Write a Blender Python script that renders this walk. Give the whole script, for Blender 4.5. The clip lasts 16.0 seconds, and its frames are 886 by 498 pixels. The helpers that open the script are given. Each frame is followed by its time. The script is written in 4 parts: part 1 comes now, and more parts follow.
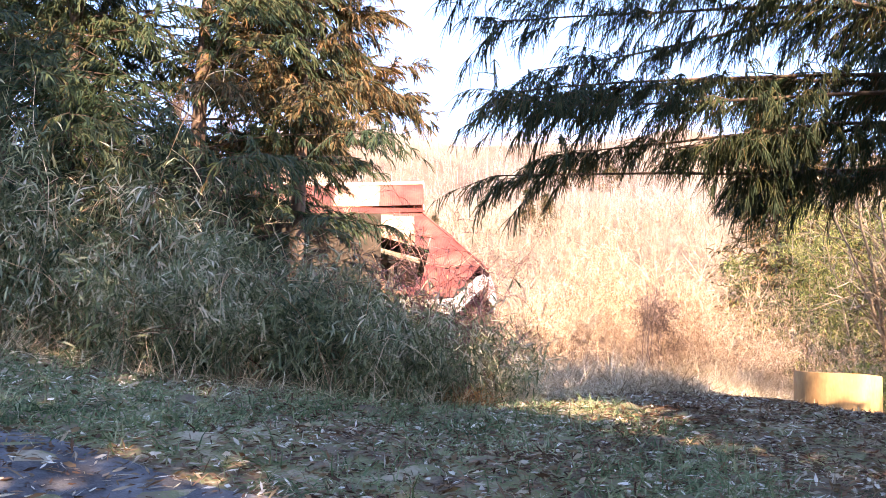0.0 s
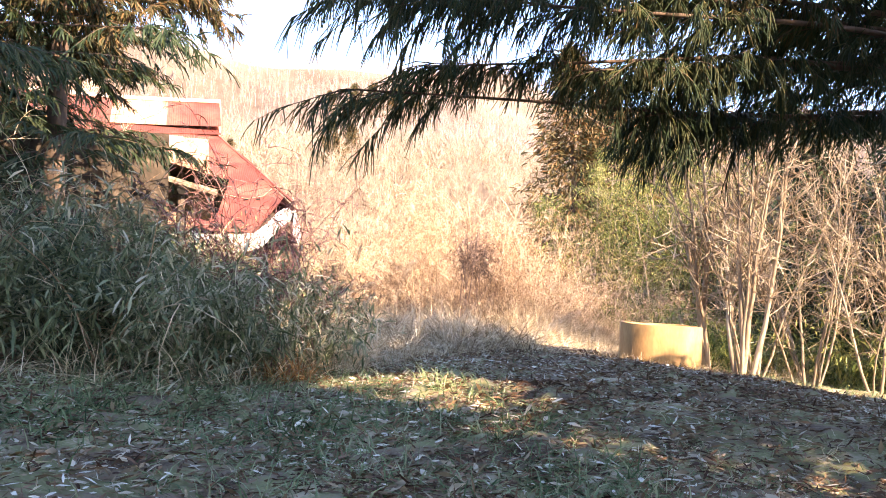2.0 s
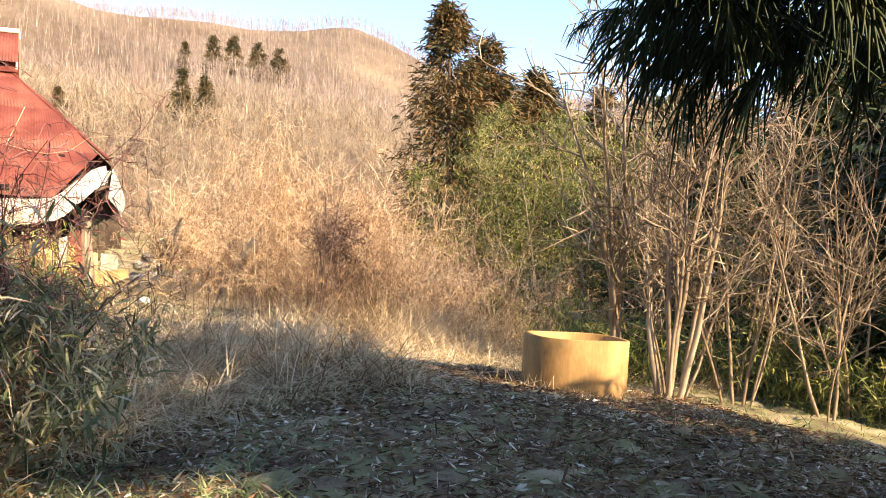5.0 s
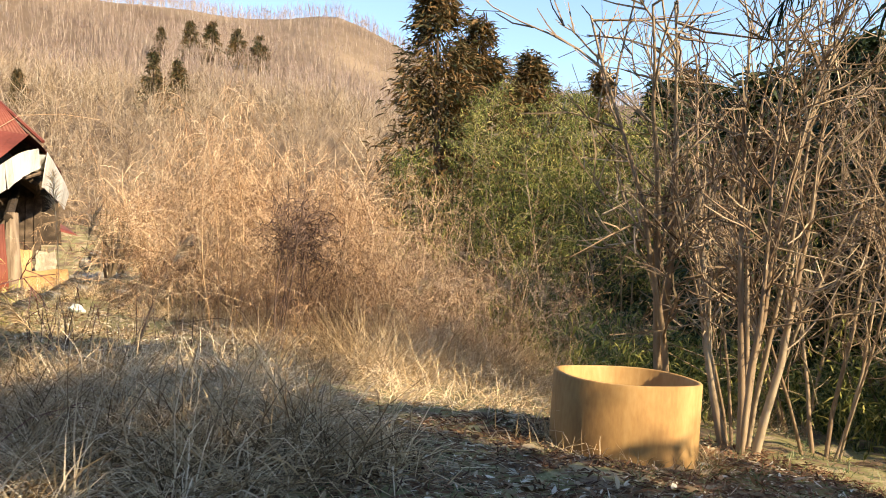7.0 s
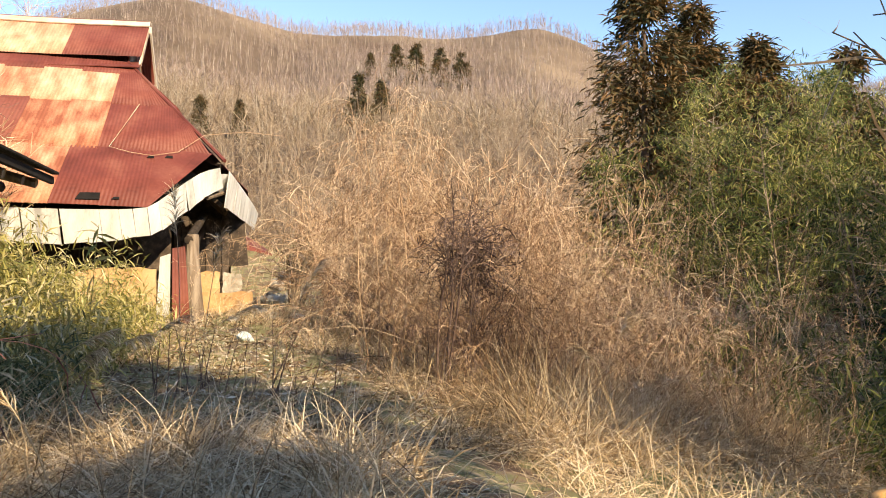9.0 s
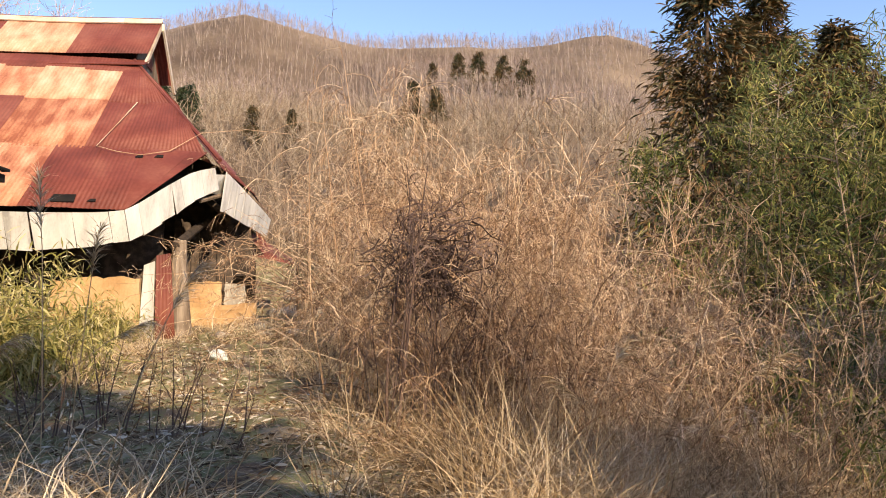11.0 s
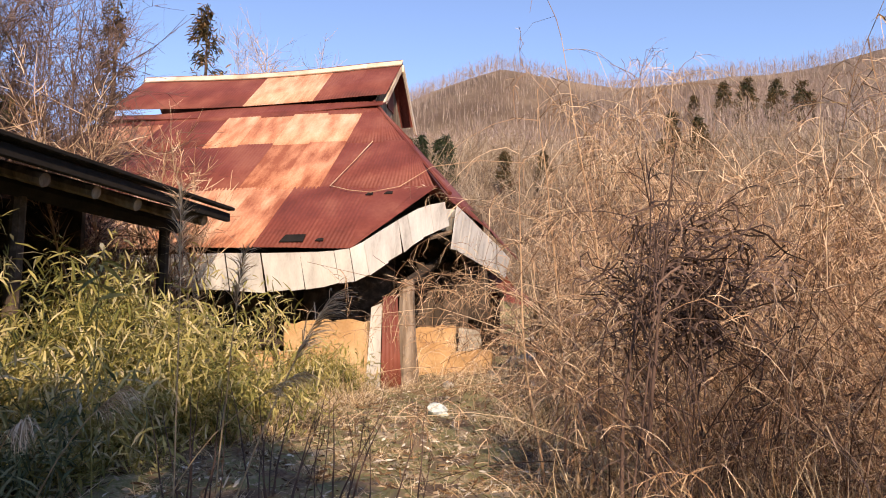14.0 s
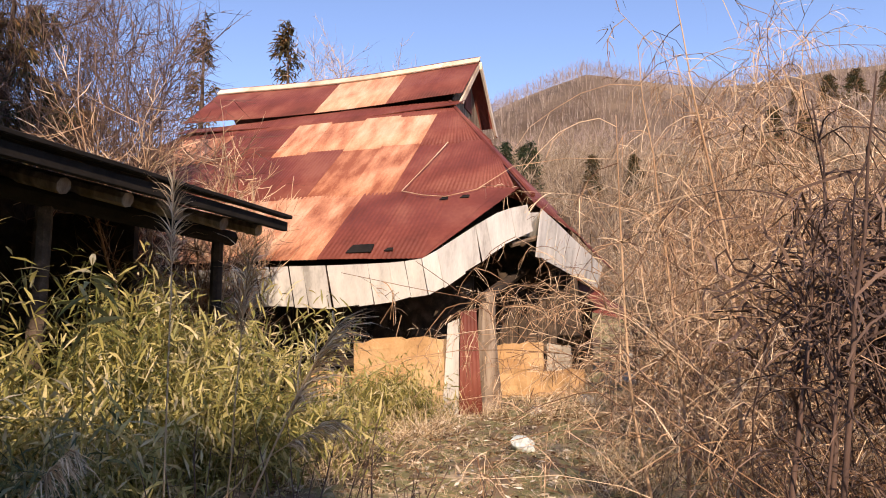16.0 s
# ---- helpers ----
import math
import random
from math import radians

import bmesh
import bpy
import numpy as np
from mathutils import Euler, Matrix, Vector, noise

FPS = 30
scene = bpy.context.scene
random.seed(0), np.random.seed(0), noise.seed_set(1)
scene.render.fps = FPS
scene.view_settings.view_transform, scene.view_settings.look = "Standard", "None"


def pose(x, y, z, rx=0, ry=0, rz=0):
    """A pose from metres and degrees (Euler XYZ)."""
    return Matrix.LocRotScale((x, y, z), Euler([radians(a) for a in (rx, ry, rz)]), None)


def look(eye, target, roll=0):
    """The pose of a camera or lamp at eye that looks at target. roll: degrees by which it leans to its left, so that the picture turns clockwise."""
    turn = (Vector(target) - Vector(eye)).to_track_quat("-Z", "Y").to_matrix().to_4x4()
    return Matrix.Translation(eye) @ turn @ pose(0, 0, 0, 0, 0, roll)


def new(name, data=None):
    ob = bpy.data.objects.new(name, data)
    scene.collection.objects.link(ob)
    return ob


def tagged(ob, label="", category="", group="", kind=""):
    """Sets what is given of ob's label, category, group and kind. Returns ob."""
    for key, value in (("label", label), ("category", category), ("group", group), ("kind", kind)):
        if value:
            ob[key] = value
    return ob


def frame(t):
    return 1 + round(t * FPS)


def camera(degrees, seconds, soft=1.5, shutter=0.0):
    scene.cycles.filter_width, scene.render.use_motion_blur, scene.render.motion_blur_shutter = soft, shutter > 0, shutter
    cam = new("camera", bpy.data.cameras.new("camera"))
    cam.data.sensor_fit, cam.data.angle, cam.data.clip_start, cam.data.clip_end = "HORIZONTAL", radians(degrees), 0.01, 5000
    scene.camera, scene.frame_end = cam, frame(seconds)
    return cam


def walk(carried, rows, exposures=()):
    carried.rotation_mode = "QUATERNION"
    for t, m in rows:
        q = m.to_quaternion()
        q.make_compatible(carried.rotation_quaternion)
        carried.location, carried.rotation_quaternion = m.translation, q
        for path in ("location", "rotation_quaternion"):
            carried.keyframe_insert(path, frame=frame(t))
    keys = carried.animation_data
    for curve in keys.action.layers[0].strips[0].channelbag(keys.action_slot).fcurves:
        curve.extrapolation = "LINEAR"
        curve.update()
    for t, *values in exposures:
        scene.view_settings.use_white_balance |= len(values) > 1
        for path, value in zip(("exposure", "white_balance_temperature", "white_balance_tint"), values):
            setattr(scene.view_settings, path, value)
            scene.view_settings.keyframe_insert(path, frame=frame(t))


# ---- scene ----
cam = camera(62.7, 16.0, soft=1.0)
METRES, EYE, TILT, LEAN, TURN = 15.6, 1.5, 9.0, 0.25, 0.0
ROWS = [
    (0.0, 0.0, 0.0, 0.0, -0.0, 0.0, 0.0),
    (0.5, -0.0032, 0.0216, -0.0018, -5.85, -1.89, -1.06),
    (1.0, -0.0083, 0.0526, -0.0, -10.59, -3.52, -1.7),
    (1.5, -0.0137, 0.0826, 0.0045, -12.27, -4.61, -1.93),
    (2.0, -0.0102, 0.1115, 0.0057, -15.74, -5.17, -2.33),
    (2.5, -0.0064, 0.1421, 0.0039, -19.15, -5.44, -2.95),
    (3.0, 0.0028, 0.1735, 0.0027, -22.52, -5.72, -3.47),
    (3.5, 0.0161, 0.2088, 0.001, -25.0, -5.94, -3.82),
    (6.0, 0.1003, 0.3815, -0.0061, -26.65, -7.53, -4.66),
    (6.5, 0.1158, 0.4204, -0.0109, -27.43, -7.53, -4.74),
    (7.0, 0.132, 0.4601, -0.0161, -27.11, -7.44, -4.7),
    (7.5, 0.1499, 0.4977, -0.019, -26.4, -7.36, -4.64),
    (8.0, 0.1663, 0.5339, -0.0216, -23.85, -7.33, -4.15),
    (8.5, 0.181, 0.5676, -0.0248, -17.84, -7.44, -3.04),
    (9.0, 0.2019, 0.5979, -0.0282, -11.2, -7.34, -1.87),
    (11.5, 0.2995, 0.7314, -0.0534, -3.64, -5.97, -0.87),
    (12.0, 0.2996, 0.76, -0.0579, 0.48, -5.11, -0.41),
    (12.5, 0.2997, 0.7816, -0.0623, 6.5, -4.16, 0.67),
    (13.0, 0.3012, 0.7997, -0.0628, 12.77, -3.33, 1.75),
    (13.5, 0.3031, 0.8103, -0.0655, 15.86, -2.71, 2.13),
    (14.0, 0.3078, 0.8264, -0.0707, 14.51, -2.68, 1.72),
    (14.5, 0.3085, 0.8502, -0.0742, 12.33, -2.81, 1.36),
    (15.0, 0.2993, 0.8759, -0.0747, 12.04, -2.93, 1.35),
    (15.5, 0.292, 0.8961, -0.0755, 15.5, -2.54, 2.27),
    (16.0, 0.2912, 0.9079, -0.0774, 21.36, -1.48, 3.21),
]
walk(cam, [(t, pose(0, 0, EYE, TILT, LEAN, TURN) @ pose(METRES * x, METRES * y, METRES * z, 90 + pitch, roll, yaw)) for t, x, y, z, yaw, pitch, roll in ROWS],
     exposures=[(0.0, 2.90, 7500, 27), (1.5, 2.88, 7700, 23), (3.5, 2.50, 8100, 18), (6.0, 1.70, 8700, 12), (8.0, 1.44, 8600, 10), (9.0, 1.28, 8200, 11), (11.5, 0.99, 7800, 18), (16.0, 0.82, 7600, 25)])

# ---- light ----
SUN_TO = Vector((0.42, -0.90, 0.56)).normalized()
world = bpy.data.worlds.new("sky")
scene.world = world
world.use_nodes = True
wn, wl = world.node_tree.nodes, world.node_tree.links
sky = wn.new("ShaderNodeTexSky")
sky.sky_type, sky.sun_disc = "NISHITA", False
sky.sun_elevation = math.asin(SUN_TO.z)
sky.sun_rotation = math.atan2(SUN_TO.x, SUN_TO.y)
sky.altitude, sky.air_density, sky.dust_density, sky.ozone_density = 300, 0.9, 0.25, 5.0
wl.new(sky.outputs[0], wn["Background"].inputs[0])
wn["Background"].inputs[1].default_value = 0.15
sun = new("sun", bpy.data.lights.new("sun", "SUN"))
sun.data.energy, sun.data.angle, sun.data.color = 3.4, radians(0.6), (1.0, 0.88, 0.70)
sun.matrix_world = look(SUN_TO * 60, (0, 0, 0))
tagged(sun, "low warm winter sun behind the walker", "sun", kind="structure")

# ---- materials ----


def material(name, stops, scale=6.0, rough=0.85, bump=0.3, fine=60.0, island=0.0, obj_random=0.0, translucent=0.0,
             metal=0.0, stretch=(1, 1, 1), coords="Object"):
    """A noise-driven surface: colour stops over a coarse and a fine noise, with relief; island/obj_random shift it piece by piece."""
    m = bpy.data.materials.new(name)
    m.use_nodes = True
    n, l = m.node_tree.nodes, m.node_tree.links
    bsdf = n["Principled BSDF"]
    bsdf.inputs["Roughness"].default_value, bsdf.inputs["Metallic"].default_value = rough, metal
    bsdf.inputs["Specular IOR Level"].default_value = 0.25
    co = n.new("ShaderNodeTexCoord")
    mp = n.new("ShaderNodeMapping")
    mp.inputs["Scale"].default_value = stretch
    l.new(co.outputs[coords], mp.inputs[0])
    a, b = n.new("ShaderNodeTexNoise"), n.new("ShaderNodeTexNoise")
    a.inputs["Scale"].default_value, b.inputs["Scale"].default_value = scale, fine
    a.inputs["Detail"].default_value = 4
    l.new(mp.outputs[0], a.inputs[0]), l.new(mp.outputs[0], b.inputs[0])
    mix = n.new("ShaderNodeMath")
    mix.operation = "MULTIPLY_ADD"
    mix.inputs[1].default_value = 0.35
    l.new(b.outputs[0], mix.inputs[0])
    k = n.new("ShaderNodeMath")
    k.operation = "MULTIPLY_ADD"
    k.inputs[1].default_value, k.inputs[2].default_value = 1.3, -0.32
    l.new(a.outputs[0], k.inputs[0]), l.new(k.outputs[0], mix.inputs[2])
    value = mix.outputs[0]
    for amount, node, out in ((island, "ShaderNodeNewGeometry", "Random Per Island"), (obj_random, "ShaderNodeObjectInfo", "Random")):
        if amount:
            src = n.new(node)
            add = n.new("ShaderNodeMath")
            add.operation = "MULTIPLY_ADD"
            add.inputs[1].default_value = amount
            sub = n.new("ShaderNodeMath")
            sub.operation = "SUBTRACT"
            sub.inputs[1].default_value = amount / 2
            l.new(value, sub.inputs[0]), l.new(src.outputs[out], add.inputs[0]), l.new(sub.outputs[0], add.inputs[2])
            value = add.outputs[0]
    ramp = n.new("ShaderNodeValToRGB")
    el = ramp.color_ramp.elements
    while len(el) < len(stops):
        el.new(0.5)
    for e, (p, c) in zip(el, stops):
        e.position, e.color = p, (*c, 1)
    l.new(value, ramp.inputs[0])
    l.new(ramp.outputs[0], bsdf.inputs["Base Color"])
    if bump:
        bp = n.new("ShaderNodeBump")
        bp.inputs["Strength"].default_value, bp.inputs["Distance"].default_value = bump, 0.02
        l.new(mix.outputs[0], bp.inputs["Height"]), l.new(bp.outputs[0], bsdf.inputs["Normal"])
    if translucent:
        tr = n.new("ShaderNodeBsdfTranslucent")
        ms = n.new("ShaderNodeMixShader")
        ms.inputs[0].default_value = translucent
        l.new(ramp.outputs[0], tr.inputs[0])
        l.new(bsdf.outputs[0], ms.inputs[1]), l.new(tr.outputs[0], ms.inputs[2])
        l.new(ms.outputs[0], n["Material Output"].inputs[0])
    return m


M_GROUND = material("ground_litter", [(0.25, (0.09, 0.058, 0.040)), (0.42, (0.23, 0.165, 0.11)), (0.55, (0.20, 0.20, 0.085)), (0.72, (0.42, 0.33, 0.22))], 2.2, 0.95, 1.0, 40)
M_ROAD = material("old_asphalt", [(0.3, (0.06, 0.058, 0.06)), (0.55, (0.15, 0.145, 0.145)), (0.8, (0.28, 0.265, 0.25))], 3.0, 0.9, 1.0, 70)
M_HILL = material("far_bare_slope", [(0.3, (0.10, 0.068, 0.046)), (0.55, (0.17, 0.122, 0.083)), (0.75, (0.25, 0.185, 0.125))], 0.05, 0.95, 0.0, 1.2)
M_STRAW = material("dry_grass", [(0.1, (0.18, 0.12, 0.065)), (0.5, (0.62, 0.46, 0.28)), (0.9, (0.88, 0.74, 0.54))], 0.5, 0.7, 0, 5, island=0.9, translucent=0.25)
M_GRASS = material("short_green_grass", [(0.1, (0.055, 0.095, 0.04)), (0.5, (0.19, 0.26, 0.125)), (0.9, (0.42, 0.42, 0.25))], 0.8, 0.7, 0, 5, island=0.7, translucent=0.25)
M_LITTER = material("fallen_leaves", [(0.1, (0.10, 0.055, 0.03)), (0.45, (0.26, 0.17, 0.09)), (0.8, (0.52, 0.44, 0.33)), (0.95, (0.74, 0.68, 0.57))], 0.7, 0.8, 0, 5, island=1.0)
M_NEEDLE = material("brown_cedar_litter", [(0.1, (0.07, 0.035, 0.022)), (0.5, (0.17, 0.09, 0.055)), (0.9, (0.30, 0.18, 0.11))], 0.7, 0.9, 0, 5, island=1.0)
M_SASA = material("bamboo_grass_leaves", [(0.1, (0.05, 0.07, 0.035)), (0.45, (0.15, 0.18, 0.085)), (0.72, (0.31, 0.32, 0.18)), (0.95, (0.62, 0.55, 0.40))], 0.5, 0.5, 0, 5, island=0.8, translucent=0.3)
M_SASA_Y = material("yellowing_bamboo_leaves", [(0.1, (0.16, 0.17, 0.05)), (0.45, (0.38, 0.34, 0.11)), (0.8, (0.58, 0.50, 0.22)), (0.97, (0.74, 0.64, 0.40))], 0.5, 0.5, 0, 5, island=0.9, translucent=0.3)
# wide leaf-by-leaf range paints in sunlit and shaded leaves
M_BAMBOO = material("bamboo_foliage", [(0.1, (0.04, 0.07, 0.02)), (0.5, (0.18, 0.205, 0.055)), (0.9, (0.52, 0.46, 0.16))], 0.4, 0.55, 0, 5, island=0.8, translucent=0.35)
M_CEDAR = material("cedar_needles", [(0.15, (0.018, 0.035, 0.018)), (0.5, (0.038, 0.062, 0.026)), (0.8, (0.085, 0.085, 0.03)), (0.97, (0.20, 0.11, 0.045))], 0.35, 0.6, 0, 5, island=0.5, translucent=0.15)
M_CEDAR_DRY = material("browned_cedar_needles", [(0.15, (0.04, 0.05, 0.022)), (0.5, (0.10, 0.075, 0.03)), (0.85, (0.22, 0.12, 0.05))], 0.35, 0.6, 0, 5, island=0.7, translucent=0.15)
M_BARK = material("cedar_bark", [(0.2, (0.05, 0.035, 0.026)), (0.6, (0.13, 0.085, 0.06)), (0.9, (0.2, 0.15, 0.11))], 3, 0.9, 0.8, 30, stretch=(1, 1, 0.15))
M_TWIG = material("dry_vine_twigs", [(0.1, (0.14, 0.075, 0.045)), (0.5, (0.47, 0.30, 0.18)), (0.9, (0.80, 0.62, 0.43))], 0.6, 0.8, 0, 8, island=0.9)
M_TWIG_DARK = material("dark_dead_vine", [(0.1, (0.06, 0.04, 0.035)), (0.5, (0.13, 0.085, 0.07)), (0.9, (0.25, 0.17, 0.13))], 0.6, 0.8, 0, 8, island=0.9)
M_RED_TWIG = material("reddish_vine_twigs", [(0.1, (0.10, 0.04, 0.04)), (0.5, (0.22, 0.095, 0.09)), (0.9, (0.36, 0.20, 0.17))], 0.6, 0.8, 0, 8, island=0.9)
M_FERN = material("dead_fern", [(0.1, (0.18, 0.075, 0.03)), (0.5, (0.42, 0.21, 0.08)), (0.9, (0.62, 0.40, 0.20))], 0.6, 0.8, 0, 8, island=0.9, translucent=0.2)
M_STEM = material("pale_shrub_bark", [(0.2, (0.14, 0.095, 0.065)), (0.5, (0.30, 0.22, 0.15)), (0.85, (0.46, 0.38, 0.28))], 1.5, 0.85, 0.4, 20, island=0.5, stretch=(1, 1, 0.3))
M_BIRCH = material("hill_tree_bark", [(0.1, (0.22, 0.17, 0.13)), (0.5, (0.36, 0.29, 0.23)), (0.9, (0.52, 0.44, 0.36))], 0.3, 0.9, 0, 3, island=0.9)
# haze over the far hill is mixed into this mauve-brown twig colour
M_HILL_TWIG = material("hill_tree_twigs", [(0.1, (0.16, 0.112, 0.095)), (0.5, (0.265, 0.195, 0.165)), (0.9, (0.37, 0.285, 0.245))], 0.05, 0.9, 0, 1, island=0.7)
M_TIN = material("red_painted_tin", [(0.2, (0.115, 0.030, 0.021)), (0.5, (0.185, 0.048, 0.034)), (0.8, (0.26, 0.09, 0.06))], 1.2, 0.55, 0.1, 14, obj_random=0.15, stretch=(1, 1, 0.5))
M_RUST = material("rusted_tin", [(0.15, (0.28, 0.09, 0.05)), (0.42, (0.50, 0.22, 0.125)), (0.65, (0.63, 0.35, 0.22)), (0.9, (0.70, 0.46, 0.33))], 1.4, 0.75, 0.15, 18, obj_random=0.5, stretch=(2.5, 1, 0.6))
M_ZINC = material("weathered_white_tin", [(0.15, (0.36, 0.35, 0.32)), (0.45, (0.60, 0.59, 0.55)), (0.8, (0.76, 0.75, 0.70))], 2.2, 0.55, 0.1, 25, obj_random=0.25, stretch=(2, 2, 0.5))
M_RIDGE = material("pale_ridge_tin", [(0.15, (0.48, 0.33, 0.22)), (0.5, (0.68, 0.55, 0.40)), (0.85, (0.78, 0.70, 0.58))], 1.5, 0.6, 0.1, 20, obj_random=0.3)
M_WOOD = material("weathered_timber", [(0.2, (0.10, 0.07, 0.05)), (0.5, (0.21, 0.155, 0.11)), (0.85, (0.36, 0.29, 0.22))], 3, 0.85, 0.5, 30, obj_random=0.35, stretch=(4, 4, 0.4))
# dark timber; on wall boards and inner panels it also paints in shade
M_WOOD_DARK = material("dark_timber_and_shade", [(0.2, (0.030, 0.023, 0.018)), (0.6, (0.075, 0.055, 0.04)), (0.9, (0.16, 0.12, 0.09))], 3, 0.9, 0.5, 30, obj_random=0.3, stretch=(2, 2, 2))
M_MUD = material("ochre_mud_plaster", [(0.15, (0.36, 0.20, 0.09)), (0.5, (0.52, 0.325, 0.16)), (0.85, (0.64, 0.46, 0.27))], 1.6, 0.95, 0.6, 25)
M_TANK = material("rust_tinted_concrete", [(0.12, (0.20, 0.105, 0.045)), (0.45, (0.38, 0.22, 0.09)), (0.75, (0.50, 0.33, 0.15)), (0.95, (0.58, 0.44, 0.26))], 2.2, 0.75, 0.25, 30, stretch=(1, 1, 0.35))
M_STONE = material("pale_field_stone", [(0.2, (0.30, 0.27, 0.22)), (0.6, (0.50, 0.46, 0.38)), (0.9, (0.66, 0.62, 0.52))], 4, 0.9, 0.6, 30, obj_random=0.4)
M_BAG = material("pale_plastic_bag", [(0.2, (0.55, 0.66, 0.62)), (0.6, (0.75, 0.82, 0.78)), (0.9, (0.85, 0.88, 0.86))], 8, 0.4, 0.3, 40)
# near-black paint standing in for shade: torn holes and the shed's eave
M_SHADE_BLACK = material("painted_shade_black", [(0.2, (0.008, 0.007, 0.006)), (0.8, (0.022, 0.018, 0.015))], 5, 0.95, 0.2, 30)
M_THATCH = material("dark_thatch", [(0.2, (0.03, 0.022, 0.016)), (0.6, (0.085, 0.06, 0.04)), (0.9, (0.17, 0.125, 0.08))], 3, 0.95, 0.8, 40)

# ---- mesh tools ----
rng = np.random.default_rng(7)


def mesh_of(name, verts, faces, mat, parent=None, label="", smooth=False):
    me = bpy.data.meshes.new(name)
    verts, faces = np.asarray(verts, float).reshape(-1, 3), np.asarray(faces, int)
    k = faces.shape[1]
    me.vertices.add(len(verts)), me.loops.add(faces.size), me.polygons.add(len(faces))
    me.vertices.foreach_set("co", verts.ravel())
    me.loops.foreach_set("vertex_index", faces.ravel())
    me.polygons.foreach_set("loop_start", np.arange(0, faces.size, k))
    me.update(calc_edges=True)
    me.validate()
    if smooth:
        me.shade_smooth()
    me.materials.append(mat)
    ob = new(name, me)
    if parent:
        ob.parent = parent
    return tagged(ob, label)


def part(name, bm, mat, parent=None, label="", smooth=False):
    me = bpy.data.meshes.new(name)
    bmesh.ops.recalc_face_normals(bm, faces=bm.faces)
    bm.to_mesh(me)
    bm.free()
    if smooth:
        me.shade_smooth()
    me.materials.append(mat)
    ob = new(name, me)
    if parent:
        ob.parent = parent
    return tagged(ob, label)


def tubes(P, R, sides=3):
    """Tapered round strips along the polylines P (n, k, 3) with radii R (n, k)."""
    P = np.asarray(P, float)
    n, k, _ = P.shape
    T = np.gradient(P, axis=1)
    T /= np.linalg.norm(T, axis=2, keepdims=True) + 1e-9
    up = np.where(np.abs(T[:, :1, 2:3]) > 0.8, np.array([1.0, 0.1, 0]), np.array([0, 0.1, 1.0]))
    A = np.cross(T, np.broadcast_to(up, T.shape))
    A /= np.linalg.norm(A, axis=2, keepdims=True) + 1e-9
    B = np.cross(T, A)
    ang = np.arange(sides) * 2 * np.pi / sides
    ring = P[:, :, None] + R[:, :, None, None] * (A[:, :, None] * np.cos(ang)[:, None] + B[:, :, None] * np.sin(ang)[:, None])
    V = ring.reshape(-1, 3)
    i = (np.arange(n)[:, None, None] * k + np.arange(k - 1)[None, :, None]) * sides
    j = np.arange(sides)[None, None, :]
    j2 = (j + 1) % sides
    F = np.stack([i + j, i + j2, i + sides + j2, i + sides + j], axis=-1).reshape(-1, 4)
    return V, F


def ribbons(P, W, side):
    """Flat blades along the polylines P (n, k, 3), half widths W (n, k), sideways direction side (n, 3)."""
    P = np.asarray(P, float)
    n, k, _ = P.shape
    S = side[:, None] * W[:, :, None]
    V = np.stack([P - S, P + S], axis=2).reshape(-1, 3)
    i = (np.arange(n)[:, None] * k + np.arange(k - 1)[None]) * 2
    F = np.stack([i, i + 1, i + 3, i + 2], axis=-1).reshape(-1, 4)
    return V, F


def strips(P, R):
    """Thin twigs and needles: narrow blades along P, each turned its own way."""
    P = np.asarray(P, float)
    way = P[:, -1] - P[:, 0]
    return ribbons(P, R * 1.35, unit(np.cross(way, rng.normal(0, 1, (len(P), 3)))))


def joined(*groups):
    V, F, o = [], [], 0
    for v, f in groups:
        V.append(v), F.append(f + o)
        o += len(v)
    return np.concatenate(V), np.concatenate(F)


def unit(v):
    return v / (np.linalg.norm(v, axis=-1, keepdims=True) + 1e-9)


def curves(start, way, length, k=5, bend=(0, 0, 0), wander=0.15):
    """Polylines that set out along way, drift by bend and wander a little at each step."""
    n = len(start)
    P, d = [np.asarray(start, float)], unit(np.asarray(way, float))
    step = (np.broadcast_to(length, (n,)) / (k - 1))[:, None]
    for _ in range(k - 1):
        d = unit(d + np.asarray(bend) / (k - 1) + rng.normal(0, wander, (n, 3)))
        P.append(P[-1] + d * step)
    return np.stack(P, axis=1)


def along(P, i, f):
    """The point and the direction at fraction f on polylines i of P."""
    k = P.shape[1]
    x = np.clip(f, 0, 0.999) * (k - 1)
    a = x.astype(int)
    t = (x - a)[:, None]
    return P[i, a] * (1 - t) + P[i, a + 1] * t, unit(P[i, a + 1] - P[i, a])


def taper(n, k, r0, r1):
    return np.broadcast_to(r0, (n,))[:, None] * (1 - np.linspace(0, 1, k)) + np.broadcast_to(r1, (n,))[:, None] * np.linspace(0, 1, k)


def leaf_blades(pos, way, length, width, droop=0.5, k=3):
    """Lance-shaped leaves with an arched midline."""
    n = len(pos)
    P = curves(pos, way, length, k, (0, 0, -droop), 0.05)
    side = unit(np.cross(way, rng.normal(0, 1, (n, 3)) + np.array([0, 0, 1.5])))
    prof = np.interp(np.linspace(0, 1, k), [0, 0.35, 1], [0.25, 1, 0.05])
    return ribbons(P, np.broadcast_to(width, (n,))[:, None] * 0.5 * prof[None], side)


# ---- the lie of the land ----


def smooth(a, b, x):
    t = np.clip((x - a) / (b - a), 0, 1)
    return t * t * (3 - 2 * t)


